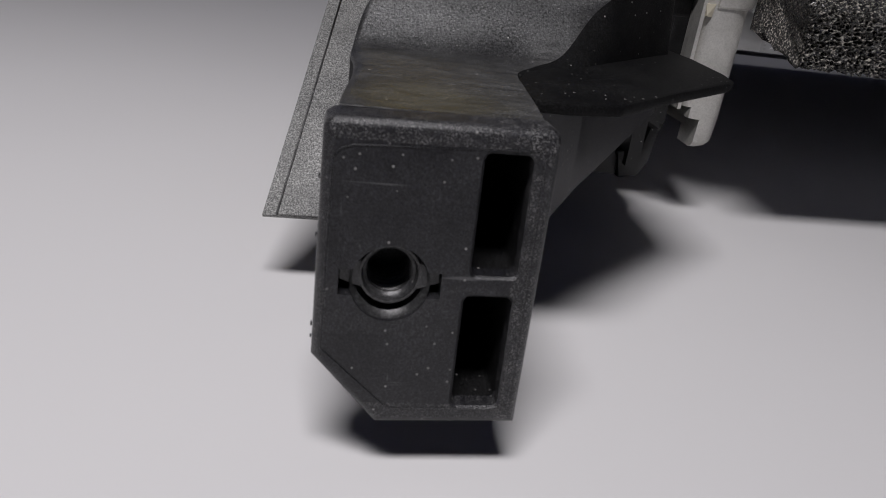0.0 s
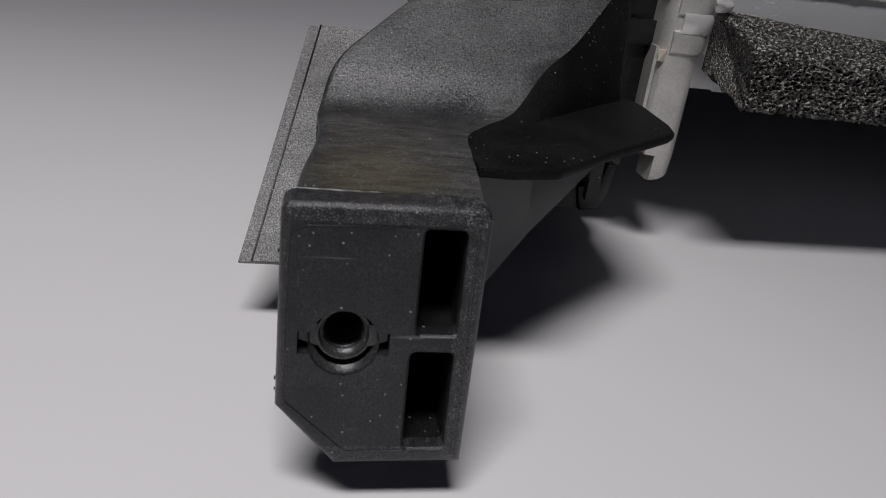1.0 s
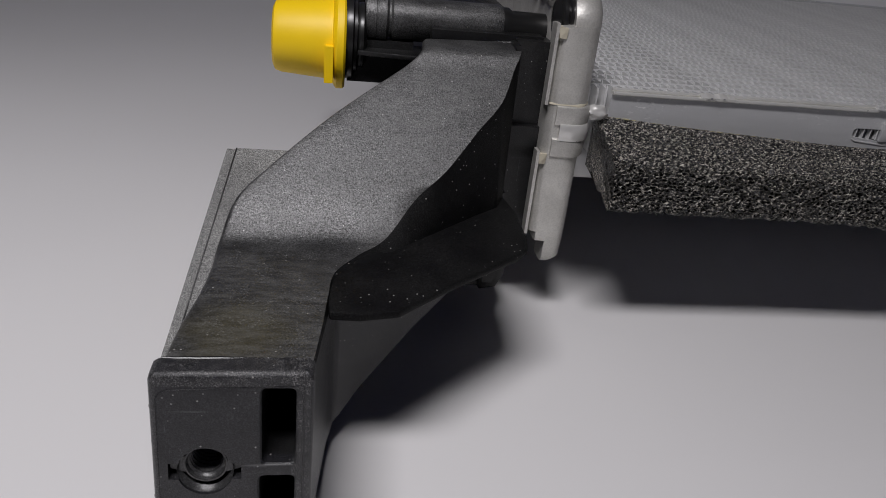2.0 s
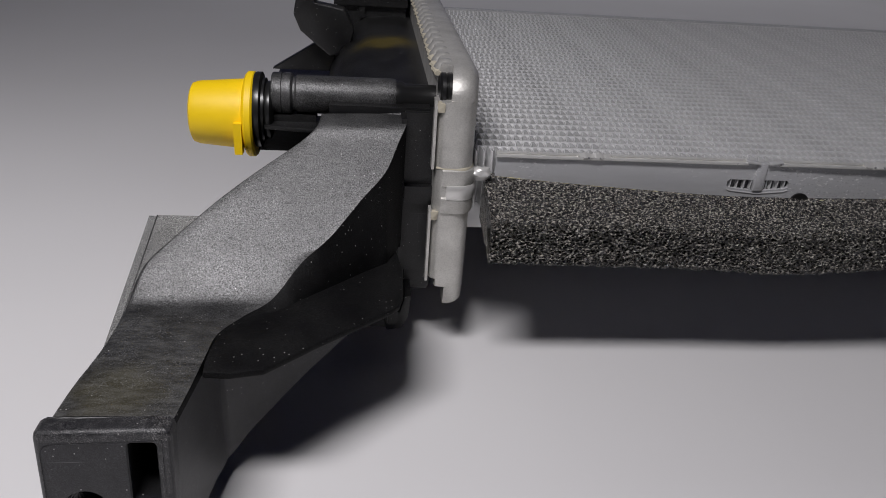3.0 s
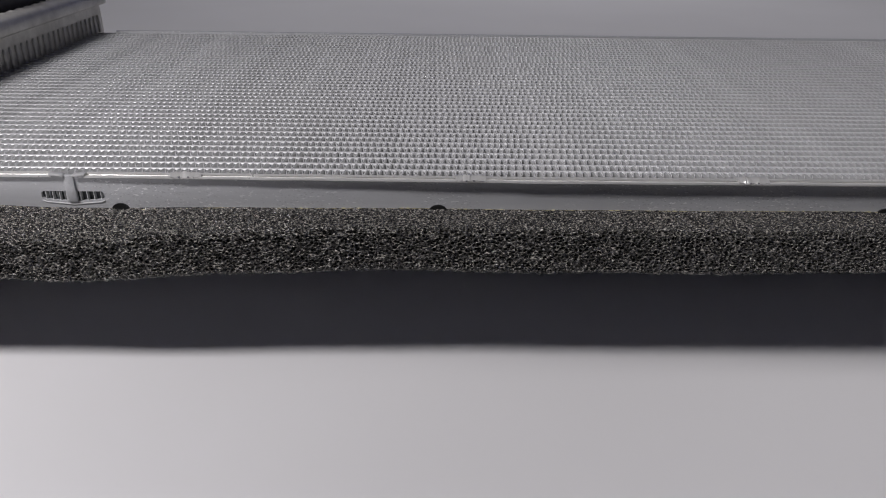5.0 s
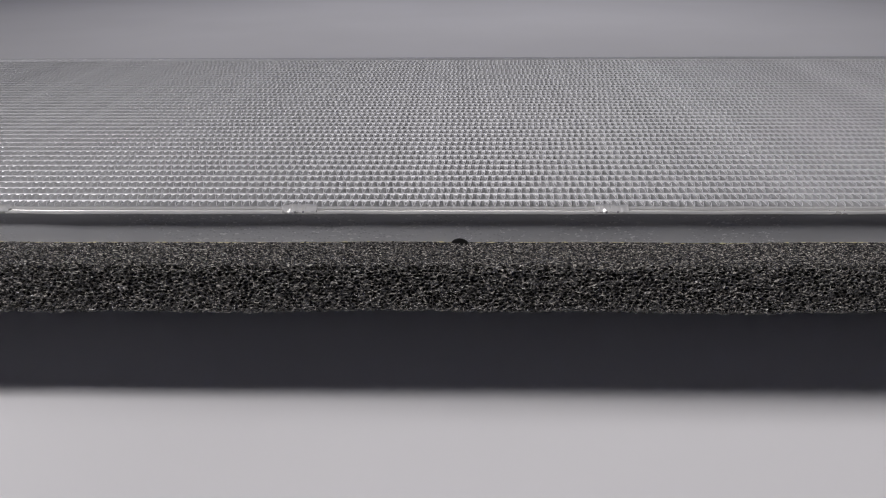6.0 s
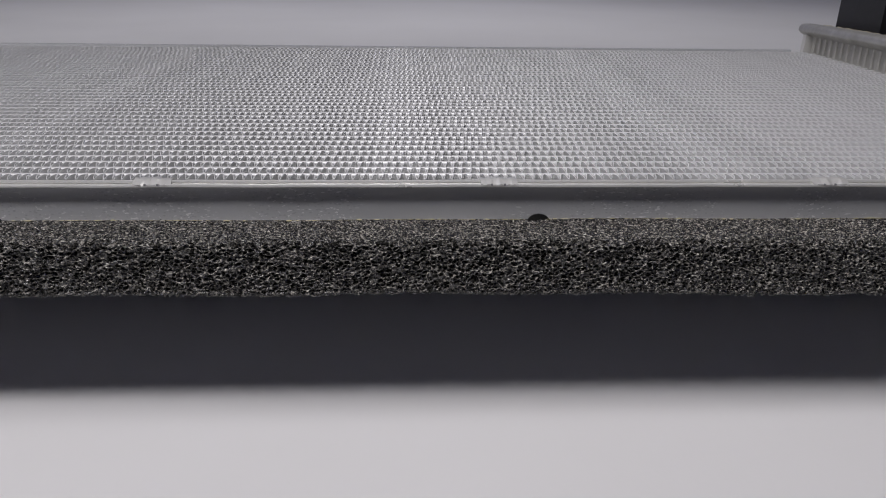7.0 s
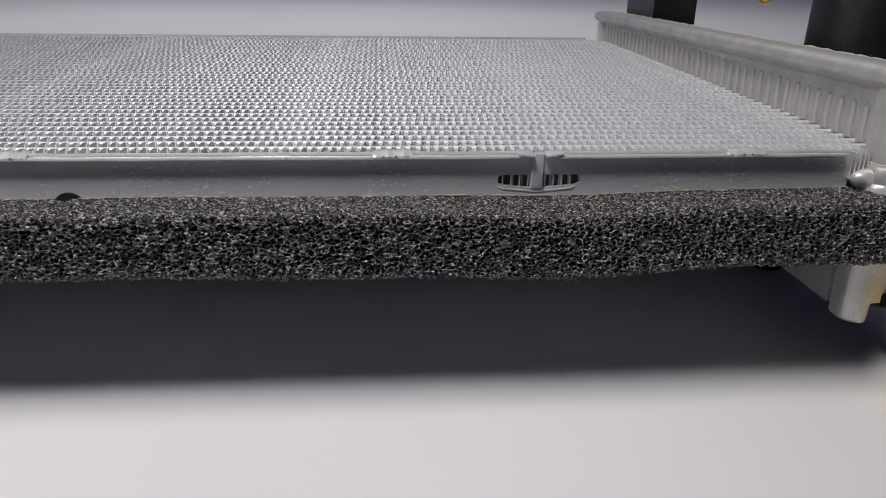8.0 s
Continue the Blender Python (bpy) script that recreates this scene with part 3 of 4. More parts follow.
def mounting_arm(tank):
    """The hollow arm that reaches out in front of the tank, with its bored end face."""
    y0 = -0.0653
    outer = [(-0.0635, 0.0116), (-0.0579, 0.0054), (-0.0456, 0.0056), (-0.0452, 0.0301), (-0.0454, 0.0309), (-0.0460, 0.0313), (-0.0627, 0.0311), (-0.0633, 0.0307), (-0.0635, 0.0300)]
    slot1 = rounded(-0.0512, 0.0192, -0.0473, 0.0292, 0.0006)
    slot2 = rounded(-0.0515, 0.0073, -0.0474, 0.0174, 0.0006)
    cx, cz, r, ear = -0.0576, 0.0182, 0.0032, 0.0011
    # round well with a square ear on each side
    bite = math.degrees(math.asin(ear / r))
    well = [(cx + r * math.cos(radians(a)), cz + r * math.sin(radians(a))) for a in np.linspace(bite, 180 - bite, 16)]
    well += [(cx - 0.0041, cz + ear), (cx - 0.0041, cz - ear)]
    well += [(cx + r * math.cos(radians(a)), cz + r * math.sin(radians(a))) for a in np.linspace(180 + bite, 360 - bite, 16)]
    well += [(cx + 0.0041, cz - ear), (cx + 0.0041, cz + ear)]
    arm = part("mounting_arm", loft_arm(), ARM_PLASTIC, tank, "grained black plastic mounting arm with scuffs and a faint yellow patch")
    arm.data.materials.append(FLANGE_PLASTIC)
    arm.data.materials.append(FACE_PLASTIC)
    radius = 0.0008
    front = inset(outer, radius)
    bm, rim = pierced(front, [inset(slot1, -0.00022), inset(slot2, -0.00022), well], y0, [0.0016, 0.0016, 0.0060], 0.00022)
    floors = [f for f in bm.faces if len(f.verts) > 4 and all(abs(v.co.y - y0 - 0.0016) < 1e-6 for v in f.verts)]
    bmesh.ops.delete(bm, geom=floors, context="FACES_ONLY")
    last = rim
    for a in range(15, 91, 15):
        ring = inset(outer, radius * (1 - math.sin(radians(a))))
        now = [bm.verts.new((x, y0 + radius * (1 - math.cos(radians(a))), z)) for x, z in ring]
        for k in range(len(now)):
            m = (k + 1) % len(now)
            bm.faces.new((last[k], now[k], now[m], last[m]))
        last = now
    back = [bm.verts.new((x, y0 + 0.0030, z)) for x, z in outer]
    for k in range(len(back)):
        m = (k + 1) % len(back)
        bm.faces.new((last[k], back[k], back[m], last[m]))
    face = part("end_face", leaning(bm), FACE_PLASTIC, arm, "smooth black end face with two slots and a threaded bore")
    line = [(-0.0628, 0.0124), (-0.0570, 0.0070), (-0.0466, 0.0071), (-0.0465, 0.0297), (-0.0612, 0.0291), (-0.0621, 0.0288), (-0.0627, 0.0280)]
    border_line(face, line, y0 - 0.00002)
    for slot in (slot1, slot2):
        sections = [[(x, y0 + 0.0016, z) for x, z in slot], [(x, y0 + 0.0180, z) for x, z in inset(slot, 0.0003)]]
        bm = loft(sections, caps=False)
        bm.verts.ensure_lookup_table()
        bm.faces.new([bm.verts[k] for k in range(len(slot), 2 * len(slot))])
        part("slot_well", leaning(bm), TANK_PLASTIC, face)
    # screw boss in the well, with a wing towards each ear
    bz = cz + 0.0005
    ring = [(0.0060, 0.00262), (0.0012, 0.00260), (0.0007, 0.00248), (0.0007, 0.00230), (0.0010, 0.00222)]
    for k in range(14):
        ring += [(0.0013 + 0.00062 * k, 0.00214), (0.00150 + 0.00062 * k, 0.00188), (0.00168 + 0.00062 * k, 0.00188), (0.00184 + 0.00062 * k, 0.00212)]
    ring += [(0.0120, 0.0016), (0.0121, 0.0001)]
    sections = [[(cx + q * math.cos(2 * math.pi * i / 48), y0 + d, bz + q * math.sin(2 * math.pi * i / 48)) for i in range(48)] for d, q in ring]
    boss = part("threaded_boss", leaning(loft(sections, caps=False)), BORE_PLASTIC, face, "threaded screw boss")
    dish = [[(cx + q * math.cos(2 * math.pi * i / 48), y0 + d, cz + q * math.sin(2 * math.pi * i / 48)) for i in range(48)] for d, q in ((0.0003, 0.00322), (0.0007, 0.00310), (0.0011, 0.00278))]
    for k in range(9):
        a = radians(90 * k / 8)
        q, d = 0.00278 - 0.0004 * (1 - math.cos(a)), 0.0012 + 0.0016 * math.sin(a)
        dish.append([(cx + q * math.cos(2 * math.pi * i / 48), y0 + d, cz + q * math.sin(2 * math.pi * i / 48)) for i in range(48)])
    part("dish", leaning(loft(dish, caps=False)), BORE_PLASTIC, face)
    for side in (-1, 1):
        a, b = sorted((cx + side * 0.0023, cx + side * 0.0040))
        bm = block((a, y0 + 0.0008, cz - 0.0001), (b, y0 + 0.0050, cz + 0.0010), 0.00025, 3)
        for v in bm.verts:
            # flared where the wing meets the boss
            near = max(0.0, 1 - (abs(v.co.x - cx) - 0.0021) / 0.0012)
            v.co.z += near * (0.0006 if v.co.z > cz + 0.0004 else -0.0007)
        part("boss_wing", leaning(bm), BORE_PLASTIC, boss)
    crack = []
    for k in range(40):
        u = k / 39
        x = -0.0624 + 0.0150 * u
        wave = 0.00012 * noise.noise((x * 900, 2, 0)) + 0.00025 * u
        w = 0.00008 + 0.00016 * math.sin(math.pi * min(1.0, 0.1 + 1.2 * u)) + 0.00004 * noise.noise((x * 2500, 7, 0))
        w = max(w, 0.00003)
        crack.append([(x, y0 + 0.0030 + wave + w * math.cos(radians(q)), 0.0312 + 0.5 * w * math.sin(radians(q)) - 0.0001 * u) for q in range(0, 360, 60)])
    part("seam", loft(crack), RUBBER, face, "dark parting seam behind the upper edge")
    rng = random.Random(3)
    for z in (0.0128, 0.0139, 0.0215, 0.0262):
        bm = bmesh.new()
        bmesh.ops.create_icosphere(bm, subdivisions=1, radius=0.00010 + 0.00010 * rng.random())
        for v in bm.verts:
            v.co = Vector((v.co.x * 0.6 - 0.0636, v.co.y + y0 + 0.0012, v.co.z * 1.8 + z))
        part("burr", leaning(bm), FACE_PLASTIC, face)
    return arm


def border_line(parent, points, y):
    data = bpy.data.curves.new("border_line", "CURVE")
    data.dimensions, data.bevel_depth, data.bevel_resolution = "3D", 0.00007, 1
    line = data.splines.new("POLY")
    line.points.add(len(points) - 1)
    for p, (x, z) in zip(line.points, points):
        p.co = (x, y, z, 1)
    line.use_cyclic_u = True
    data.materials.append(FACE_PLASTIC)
    for p in line.points:
        p.co.y += LEAN * (p.co.z - 0.031)
    ob = new("border_line", data)
    ob.parent = parent


def loft_arm():
    """Sections along the arm: left edge, right edge, then the foot of the right wall, each with its height."""
    # (left x, y, z), (right x, y, z), (foot x, y), lowest z
    rows = [
        ((-0.0628, -0.0628, 0.0304), (-0.0457, -0.0628, 0.0306), (-0.0457, -0.0640), 0.0066),
        ((-0.0622, -0.0540, 0.0305), (-0.0448, -0.0545, 0.0306), (-0.0446, -0.0545), 0.0062),
        ((-0.0612, -0.0460, 0.0305), (-0.0442, -0.0470, 0.0306), (-0.0439, -0.0480), 0.0052),
        ((-0.0608, -0.0390, 0.0305), (-0.0434, -0.0405, 0.0306), (-0.0430, -0.0430), 0.0050),
        ((-0.0610, -0.0340, 0.0303), (-0.0400, -0.0345, 0.0304), (-0.0392, -0.0387), 0.0080),
        ((-0.0608, -0.0305, 0.0309), (-0.0356, -0.0302, 0.0313), (-0.0349, -0.0338), 0.0104),
        ((-0.0590, -0.0252, 0.0354), (-0.0308, -0.0247, 0.0358), (-0.0301, -0.0284), 0.0130),
        ((-0.0541, -0.0205, 0.0393), (-0.0256, -0.0205, 0.0393), (-0.0250, -0.0235), 0.0156),
        ((-0.0465, -0.0143, 0.0446), (-0.0200, -0.0145, 0.0444), (-0.0194, -0.0180), 0.0184),
        ((-0.0400, -0.0096, 0.0485), (-0.0154, -0.0098, 0.0484), (-0.0148, -0.0140), 0.0210),
        ((-0.0325, -0.0046, 0.0527), (-0.0128, -0.0045, 0.0529), (-0.0128, -0.0090), 0.0235),
        ((-0.0295, -0.0018, 0.0551), (-0.0112, -0.0013, 0.0556), (-0.0116, -0.0040), 0.0260),
        ((-0.0288, 0.0035, 0.0558), (-0.0110, 0.0045, 0.0562), (-0.0110, 0.0030), 0.0280),
    ]
    # finer stations by smooth interpolation
    flat = [np.array([*a, *b, *c, d]) for a, b, c, d in rows]
    fine = []
    for i in range(len(flat) - 1):
        p0, p1, p2, p3 = flat[max(0, i - 1)], flat[i], flat[i + 1], flat[min(len(flat) - 1, i + 2)]
        for k in range(5):
            t = k / 5
            v = 0.5 * (2 * p1 + (p2 - p0) * t + (2 * p0 - 5 * p1 + 4 * p2 - p3) * t * t + (3 * p1 - p0 - 3 * p2 + p3) * t ** 3)
            v[6:8] = p1[6:8] + (p2[6:8] - p1[6:8]) * t   # the foot of the wall has a straight knee
            fine.append(v)
    fine.append(flat[-1])
    r = 0.0011
    sections = []
    for v in fine:
        lx, ly, lz, rx, ry, rz, fx, fy, zb = (float(q) for q in v)
        s = []
        for k in range(5):
            a = radians(90 * k / 4)
            s.append((lx + r - r * math.cos(a), ly, lz - r + r * math.sin(a)))
        for k in range(1, 8):
            u = k / 8
            s.append((lx + r + (rx - lx - 1.4 * r) * u, ly + (ry - ly) * u, lz + (rz - lz) * u))
        s.append((rx, ry, rz))
        s.append((rx + (fx - rx) * 0.5, ry + (fy - ry) * 0.5, rz + (min(rz - 0.001, 0.0300) - rz) * 0.5))
        s.append((fx, fy, min(rz - 0.0012, 0.0300)))
        s.append((fx, fy, zb + 0.0006))
        s.append((fx - 0.0006, fy, zb))
        cut = 0.0065 if fy < -0.050 else 0.0045
        s.append((lx + cut, ly, zb - 0.0005))
        s.append((lx, ly, zb + 0.0065))
        # the front stations follow the lean of the end face
        sections.append([(x, y + LEAN * (z - 0.031) * min(1.0, max(0.0, (-0.0480 - y) / 0.0140)), z) for x, y, z in s])
    bm = loft(sections, caps=False)
    rings = len(sections[0])
    bm.verts.ensure_lookup_table()
    bm.faces.new([bm.verts[len(bm.verts) - rings + k] for k in range(rings)])
    # scuffed upper skin; wall shade is painted: dark above the flange, lighter below
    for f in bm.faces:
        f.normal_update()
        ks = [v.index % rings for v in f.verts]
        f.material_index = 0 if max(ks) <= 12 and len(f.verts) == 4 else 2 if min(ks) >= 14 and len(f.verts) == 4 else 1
    return bm


def end_tank_left():
    """Black end tank with its arm, flange, hose stub, hooks and lower lugs."""
    pts = [(-0.0040, 0.0300), (-0.0040, 0.0560), (-0.0090, 0.0570), (-0.0200, 0.0560), (-0.0270, 0.0520), (-0.0310, 0.0440), (-0.0310, 0.0300), (-0.0280, 0.0180), (-0.0180, 0.0140), (-0.0040, 0.0140)]
    tank = part("end_tank", prism(pts, "y", 0.0035, BACK, 0.0012, 3), TANK_PLASTIC, radiator, "satin black plastic end tank with a yellow paint mark")
    part("end_wall", block((-0.0113, 0.0024, 0.0200), (-0.0045, 0.0080, 0.0570), 0.0004), TANK_PLASTIC, tank)
    part("end_rib", block((-0.0109, 0.0008, 0.0372), (-0.0040, 0.0030, 0.0412), 0.0004), TANK_PLASTIC, tank)
    part("end_rib", block((-0.0122, -0.0010, 0.0200), (-0.0112, 0.0040, 0.0566), 0.0003), TANK_PLASTIC, tank)
    part("end_foot", block((-0.0100, 0.0030, 0.0160), (-0.0045, 0.0090, 0.0205), 0.0006), TANK_PLASTIC, tank)
    mounting_arm(tank)
    # triangular flange beside the arm
    pts = [(-0.0446, -0.0400), (-0.0440, -0.0507), (-0.0400, -0.0510), (-0.0347, -0.0499), (-0.0266, -0.0424), (-0.0142, -0.0320), (-0.0126, -0.0300), (-0.0118, -0.0262), (-0.0115, -0.0160), (-0.0126, -0.0080)]
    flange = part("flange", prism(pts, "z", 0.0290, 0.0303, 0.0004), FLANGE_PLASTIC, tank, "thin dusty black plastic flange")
    # lower lugs
    lug = part("lug", block((-0.0262, -0.0035, 0.0082), (-0.0130, 0.0060, 0.0124), 0.0005), TANK_PLASTIC, tank)
    part("lug_hook", prism([(-0.0140, 0.0078), (-0.0105, 0.0084), (-0.0092, 0.0110), (-0.0086, 0.0170), (-0.0102, 0.0170), (-0.0112, 0.0130), (-0.0150, 0.0125)], "y", -0.0045, 0.0040, 0.0004), TANK_PLASTIC, lug)
    part("lug_web", block((-0.0138, -0.0060, 0.0105), (-0.0116, 0.0040, 0.0300), 0.0005), TANK_PLASTIC, lug)
    part("lug_bar", block((-0.0270, -0.0040, 0.0060), (-0.0225, 0.0050, 0.0110), 0.0005), TANK_PLASTIC, lug)
    for y in (0.060, 0.150):
        part("support_pin", turned([(0.0, 0.0045), (0.0006, 0.0050), (0.0150, 0.0055)], (-0.0160, y, 0.0), "z", 24), TANK_PLASTIC, tank)
    # hose stub across the front
    ay, az = 0.0105, 0.0578
    prof = [(-0.0392, 0.0030), (-0.0392, 0.0042), (-0.0389, 0.0044), (-0.0372, 0.0044), (-0.0371, 0.0042), (-0.0369, 0.0042), (-0.0368, 0.0044), (-0.0353, 0.0044), (-0.0350, 0.0041), (-0.0348, 0.0036), (-0.0344, 0.0036), (-0.0340, 0.0040), (-0.0140, 0.0040), (-0.0132, 0.0038), (-0.0130, 0.0020)]
    stub = part("hose_stub", turned(prof, (0, ay, az), "x", 48), ARM_PLASTIC, tank, "scuffed black plastic hose stub with a collar")
    part("stub_neck", turned([(-0.0132, 0.0020), (-0.0132, 0.0036), (-0.0120, 0.0036), (-0.0112, 0.0031), (-0.0040, 0.0030), (-0.0040, 0.0010)], (0, ay, az), "x"), RUBBER, stub, "glossy black neck")
    part("stub_web", block((-0.0422, 0.0070, 0.0462), (-0.0300, 0.0125, 0.0540), 0.0006), TANK_PLASTIC, stub)
    part("stub_web", block((-0.0270, 0.0040, 0.0500), (-0.0060, 0.0160, 0.0575), 0.0010), TANK_PLASTIC, stub)
    part("stub_ledge", prism([(-0.0405, 0.0040), (-0.0280, 0.0020), (-0.0280, 0.0120), (-0.0405, 0.0120)], "z", 0.0518, 0.0527, 0.0002), TANK_PLASTIC, stub)
    part("connector", turned([(-0.0432, 0.0030), (-0.0432, 0.0076), (-0.0424, 0.0080), (-0.0414, 0.0080), (-0.0411, 0.0068), (-0.0406, 0.0068), (-0.0404, 0.0060), (-0.0400, 0.0062), (-0.0394, 0.0062), (-0.0390, 0.0056), (-0.0387, 0.0030)], (0, ay, 0.0540), "x"), RUBBER, stub, "black quick connector")
    part("o_ring", turned([(-0.0046, 0.0010), (-0.0046, 0.0036), (-0.0042, 0.0040), (-0.0035, 0.0040), (-0.0032, 0.0037), (-0.0029, 0.0040), (-0.0022, 0.0040), (-0.0018, 0.0036), (-0.0018, 0.0010)], (0, 0.0025, 0.0616), "x", 28), RUBBER, stub, "glossy black rubber ring")
    # hook and brackets further back
    hook = [(-0.0406, 0.0690), (-0.0366, 0.0690), (-0.0353, 0.0646), (-0.0265, 0.0632), (-0.0234, 0.0568), (-0.0255, 0.0500), (-0.0310, 0.0486), (-0.0400, 0.0560), (-0.0420, 0.0608)]
    part("hook", prism(hook, "y", 0.0880, 0.0930, 0.0007, 3), TANK_PLASTIC, tank, "angular black plastic hook")
    part("gusset", prism([(-0.0500, 0.0420), (-0.0310, 0.0540), (-0.0290, 0.0420)], "y", 0.0960, 0.1000, 0.0005), TANK_PLASTIC, tank)
    part("gusset", block((-0.0480, 0.0930, 0.0385), (-0.0290, 0.1070, 0.0408), 0.0005), TANK_PLASTIC, tank)
    neck = part("filler_neck", block((-0.0300, 0.1180, 0.0500), (-0.0065, 0.1600, 0.0860), 0.0030, 4), TANK_PLASTIC, tank, "bulky black plastic filler neck")
    part("neck_rib", block((-0.0310, 0.1160, 0.0600), (-0.0060, 0.1190, 0.0625), 0.0006), TANK_PLASTIC, neck)
    part("neck_rib", block((-0.0225, 0.1165, 0.0560), (-0.0205, 0.1190, 0.0850), 0.0006), TANK_PLASTIC, neck)


def end_tank_right():
    pts = [(0.5205, 0.0150), (0.5205, 0.0575), (0.5280, 0.0590), (0.5400, 0.0570), (0.5500, 0.0500), (0.5530, 0.0400), (0.5500, 0.0220), (0.5400, 0.0140)]
    tank = part("end_tank", prism(pts, "y", 0.0020, BACK, 0.0012, 3), TANK_PLASTIC, radiator, "satin black plastic end tank")
    part("spout", turned([(0.0, 0.0150), (0.0060, 0.0150), (0.0080, 0.0135), (0.0380, 0.0130)], (0.5445, 0.0520, 0.0480), "z"), TANK_PLASTIC, tank, "round black upright spout")
    neck = part("neck", block((0.5262, 0.1520, 0.0570), (0.5425, 0.1830, 0.0860), 0.0050, 5), TANK_PLASTIC, tank)
    part("side_stub", turned([(-0.0060, 0.0050), (0.0365, 0.0050)], (0.5430, 0.1720, 0.0745), "x", 28), TANK_PLASTIC, neck)
    for y in (0.060, 0.150):
        part("support_pin", turned([(0.0, 0.0045), (0.0006, 0.0050), (0.0160, 0.0055)], (0.5350, y, 0.0), "z", 24), TANK_PLASTIC, tank)
    part("lower_stub", turned([(0.0, 0.0040), (0.0100, 0.0040)], (0.5360, -0.0060, 0.0115), "y", 28), TANK_PLASTIC, tank)


def flap():
    """Thin guide plate that slopes down beside the arm."""
    a, b = Vector((-0.0629, -0.0055, 0.0360)), Vector((-0.0703, -0.0345, 0.0099))
    down = b - a
    normal = Vector((1, 0, 0)).cross(down).normalized()
    if normal.z < 0:
        normal.negate()

    def sheet(x0, x1, lift, thick):
        bm = bmesh.new()
        v = []
        for w in (lift, lift + thick):
            for p, x in ((a, x0), (a, x1), (b, x1), (b, x0)):
                v.append(bm.verts.new(p + Vector((x, 0, 0)) + normal * w))
        bm.faces.new(v[0:4]), bm.faces.new(v[7:3:-1])
        for k in range(4):
            m = (k + 1) % 4
            bm.faces.new((v[k], v[4 + k], v[4 + m], v[m]))
        bmesh.ops.recalc_face_normals(bm, faces=bm.faces)
        return bevelled(bm, 0.00012, 2)
    plate = part("guide_plate", sheet(0.0, 0.026, -0.0009, 0.0007), FLAP_PLASTIC, radiator, "thin dark plastic guide plate with its grey sheen painted in")
    part("guide_rim", sheet(0.0018, 0.026, -0.0002, 0.0004), FLAP_PLASTIC, plate)
    part("guide_groove", sheet(0.0016, 0.0019, 0.0000, 0.0003), TANK_PLASTIC, plate)
    part("guide_stay", block((-0.0420, -0.0120, 0.0150), (-0.0300, 0.0060, 0.0270), 0.0005), TANK_PLASTIC, plate)


def protective_cap():
    """Yellow push-on cap with a flange and a small tongue."""
    cap = thing("protective_cap", (-0.0446, 0.0105, 0.0530), "bright yellow plastic cap on the hose connector", "cap", "protective caps")
    prof = [(0.0020, 0.0040), (0.0020, 0.0086), (0.0016, 0.0090), (0.0004, 0.0090), (0.0, 0.0086), (-0.0004, 0.0074), (-0.0098, 0.0066), (-0.0110, 0.0062), (-0.0114, 0.0054), (-0.0115, 0.0005)]
    body = part("cap_body", turned(prof, (0, 0, 0), "x", 48), YELLOW, cap)
    part("cap_tongue", block((-0.0018, -0.0086, -0.0062), (-0.0002, -0.0060, 0.0004), 0.0004), YELLOW, body)
    return cap


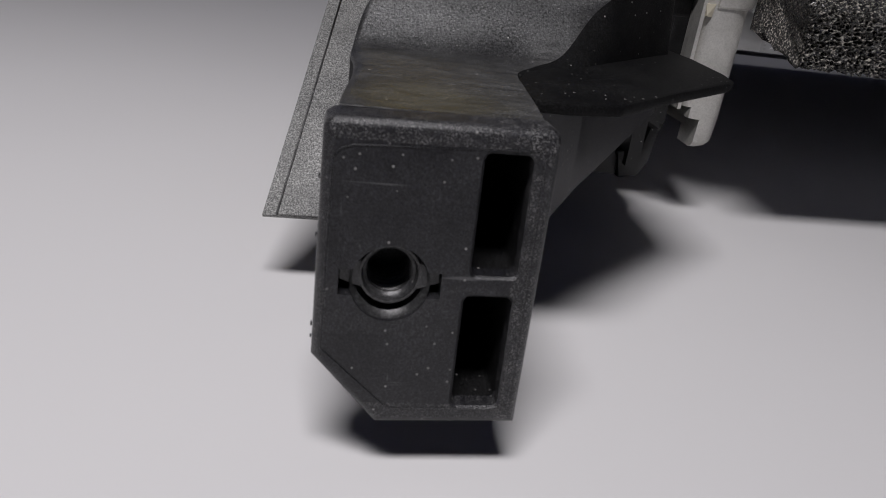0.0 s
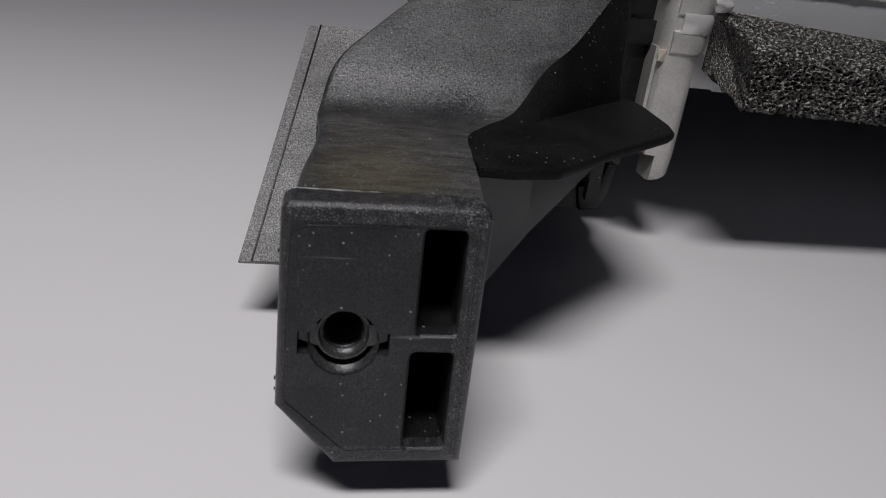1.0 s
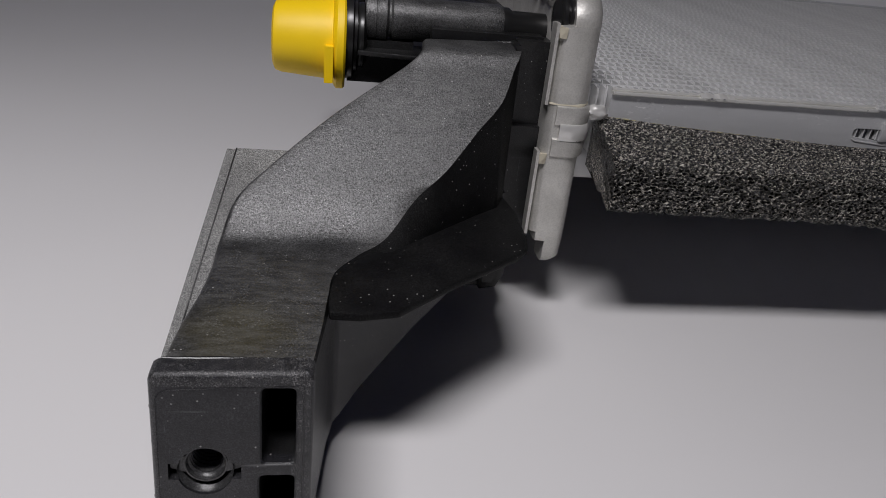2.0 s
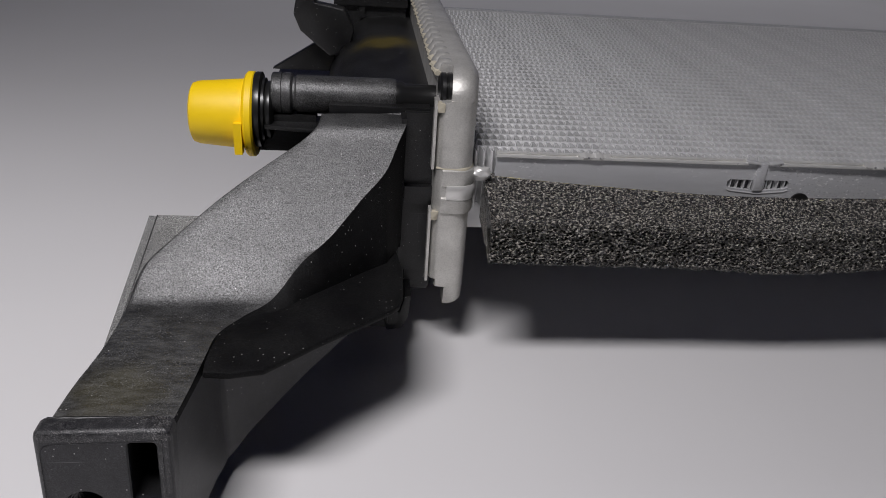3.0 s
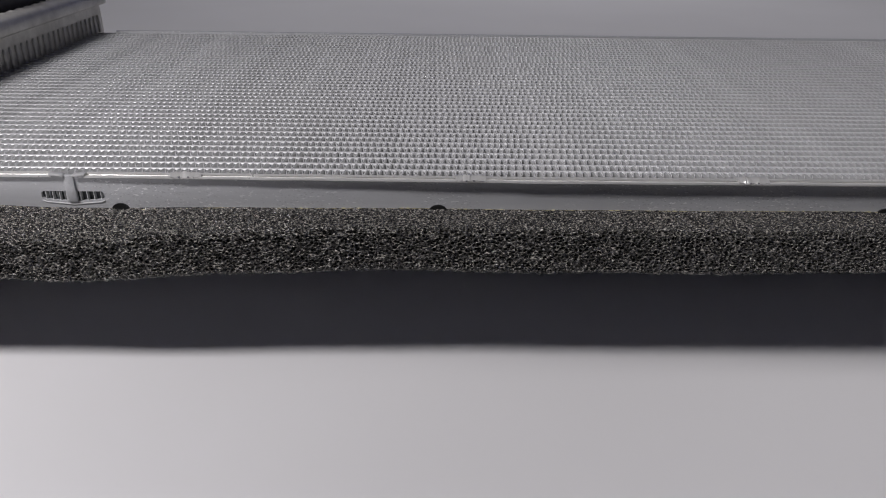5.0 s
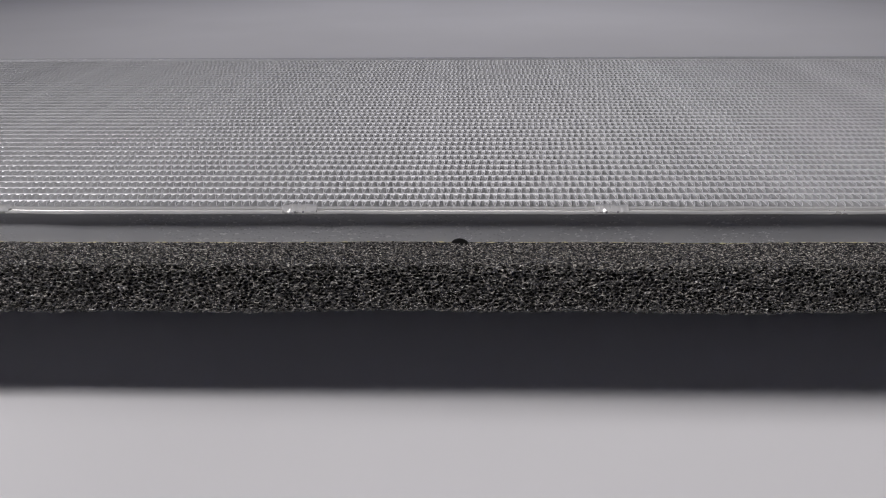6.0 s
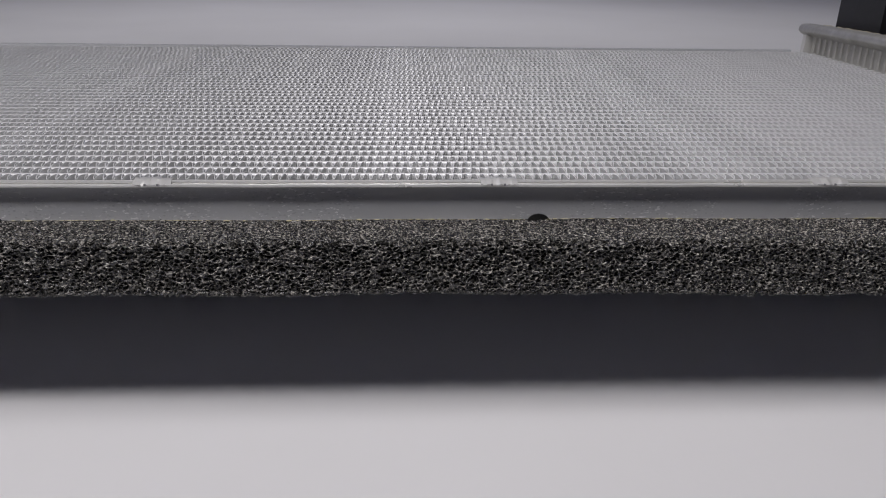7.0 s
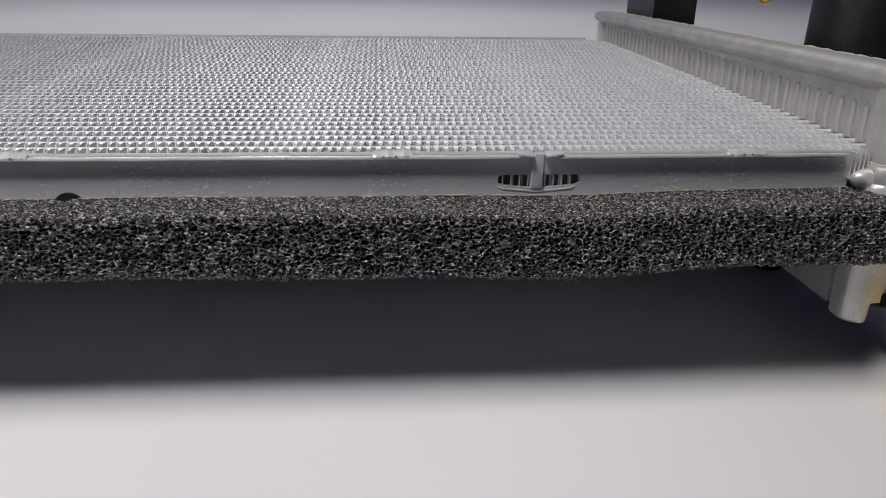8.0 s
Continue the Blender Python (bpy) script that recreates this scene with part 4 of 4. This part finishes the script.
def foam_strip():
    """Open-cell foam: a long bar whose skin is pitted with cells, glued on with a bead of adhesive."""
    foam = thing("foam_strip", (0, 0, 0.030), "dark grey open-cell foam strip glued along the radiator's side plate", "foam strip")
    x0, x1, step = 0.0062, 0.5165, 0.00015
    nx = int((x1 - x0) / step)
    # outline of the bar with its outward direction, from the rear upper edge round the front to the rear lower edge
    corners = [(0.0026, 0.0410), (-0.0126, 0.0408), (-0.0140, 0.0396), (-0.0140, 0.0306), (-0.0132, 0.0297), (0.0026, 0.0300)]
    ring = []
    for (ya, za), (yb, zb) in zip(corners, corners[1:]):
        length = math.hypot(yb - ya, zb - za)
        count = max(1, int(length / (0.002 if za < 0.0299 else step)))
        ring += [(ya + (yb - ya) * k / count, za + (zb - za) * k / count) for k in range(count)]
    ring.append(corners[-1])
    out = []
    for y, z in ring:
        dy, dz = min(0.0, y + 0.0100) / 0.0040, max(-1.0, min(1.0, (z - 0.0352) / 0.0056))
        n = Vector((0, dy if abs(dy) > 0.05 else 0.0, dz ** 5 + 0.001))
        out.append(n.normalized())
    verts = np.zeros(((nx + 1) * len(ring), 3))
    k = 0
    for i in range(nx + 1):
        x = x0 + (x1 - x0) * i / nx
        end = max(0.0, 1 - (x - x0) / 0.055)
        far = max(0.0, 1 - (x1 - x) / 0.05)
        ripple = 0.00022 * math.sin(x * 55) + 0.00018 * math.sin(x * 131 + 1)
        dip = -0.0009 * math.exp(-((x - 0.068) / 0.022) ** 2) - 0.0010 * math.exp(-((x - 0.455) / 0.018) ** 2)
        # the bar swells forward and up once it is clear of the header
        swell = min(1.0, max(0.0, (x - 0.075) / 0.060))
        for (y, z), n in zip(ring, out):
            foot = min(1.0, max(0.0, (0.0410 - z) / 0.0110))
            front = min(1.0, max(0.0, -y / 0.0120))
            low = z + dip * (0.35 + 0.65 * front) + ripple * (0.3 + 0.7 * foot) + swell * (0.0020 * foot + 0.0016 * front * (1 - foot)) - 0.0007 * foot * min(1.0, max(0.0, (x - 0.33) / 0.06)) - 0.0012 * (1 - swell) * front * (1 - foot) + 0.0032 * end ** 1.4 * (y + 0.0142) / 0.0168 + 0.0008 * far
            p = Vector((x * 0.78, y, low * 1.08))
            p = p + noise.noise_vector(p * 700) * 0.00035
            d, cells = noise.voronoi(p * 1250)
            open_cell = 0.25 + 0.75 * (noise.cell(cells[0] * 3.7) * 0.5 + 0.5)
            pit = 0.0016 * open_cell * min(1.0, max(0.0, (d[1] - d[0] - 0.09) / 0.22)) - 0.00025 * noise.noise(p * 500) - 0.00028 * noise.noise(p * 2300)
            if y > 0.0015:
                pit = 0.0
            verts[k] = (x, y - n.y * pit, low - n.z * pit)
            k += 1
    m = len(ring)
    i, j = np.meshgrid(np.arange(nx), np.arange(m - 1), indexing="ij")
    a = (i * m + j).ravel()
    faces = np.stack([a, a + 1, a + m + 1, a + m], axis=1).tolist()
    faces += [list(range(m)), [nx * m + q for q in reversed(range(m))]]
    data = bpy.data.meshes.new("foam_body")
    data.from_pydata(verts.tolist(), [], faces)
    data.materials.append(FOAM)
    data.polygons.foreach_set("use_smooth", [True] * len(data.polygons))
    data.transform(pose(0, 0, -0.030))
    body = new("foam_body", data)
    body.parent = foam
    # ragged line of adhesive behind the upper edge
    sections = []
    for k in range(700):
        x = x0 + 0.002 + (x1 - x0 - 0.004) * k / 699
        end = max(0.0, 1 - (x - x0) / 0.055)
        wave = 0.00010 * math.sin(x * 55) + 0.00008 * math.sin(x * 131 + 1) - 0.0007 * math.exp(-((x - 0.072) / 0.025) ** 2)
        h = 0.0110 + wave + 0.0032 * end ** 1.4 * 0.93 + 0.0010 * max(0.0, 1 - (x1 - x) / 0.05)
        w = max(0.00001, 0.00001 + 0.00018 * noise.noise((x * 200, 1, 0)) + 0.00035 * noise.noise((x * 1300, 5, 0)))
        sections.append([(x, 0.0013 + 1.2 * w * math.cos(radians(q)), h + w * math.sin(radians(q))) for q in range(0, 360, 60)])
    part("adhesive", loft(sections), GLUE, foam, "ragged yellowish adhesive line")


core()
side_plate()
header(-1)
header(1)
end_tank_left()
end_tank_right()
flap()
protective_cap()
tagged(copy_thing(bpy.data.objects["protective_cap"], pose(0.5360, -0.0075, 0.0105, 0, 0, 90)),
       "yellow plastic cap on the tank's lower stub, near the table", "cap", "protective caps")
tagged(copy_thing(bpy.data.objects["protective_cap"], pose(0.5800, 0.1720, 0.0745, 0, 0, 180)),
       "yellow plastic cap on the rear neck's side stub", "cap", "protective caps")
foam_strip()
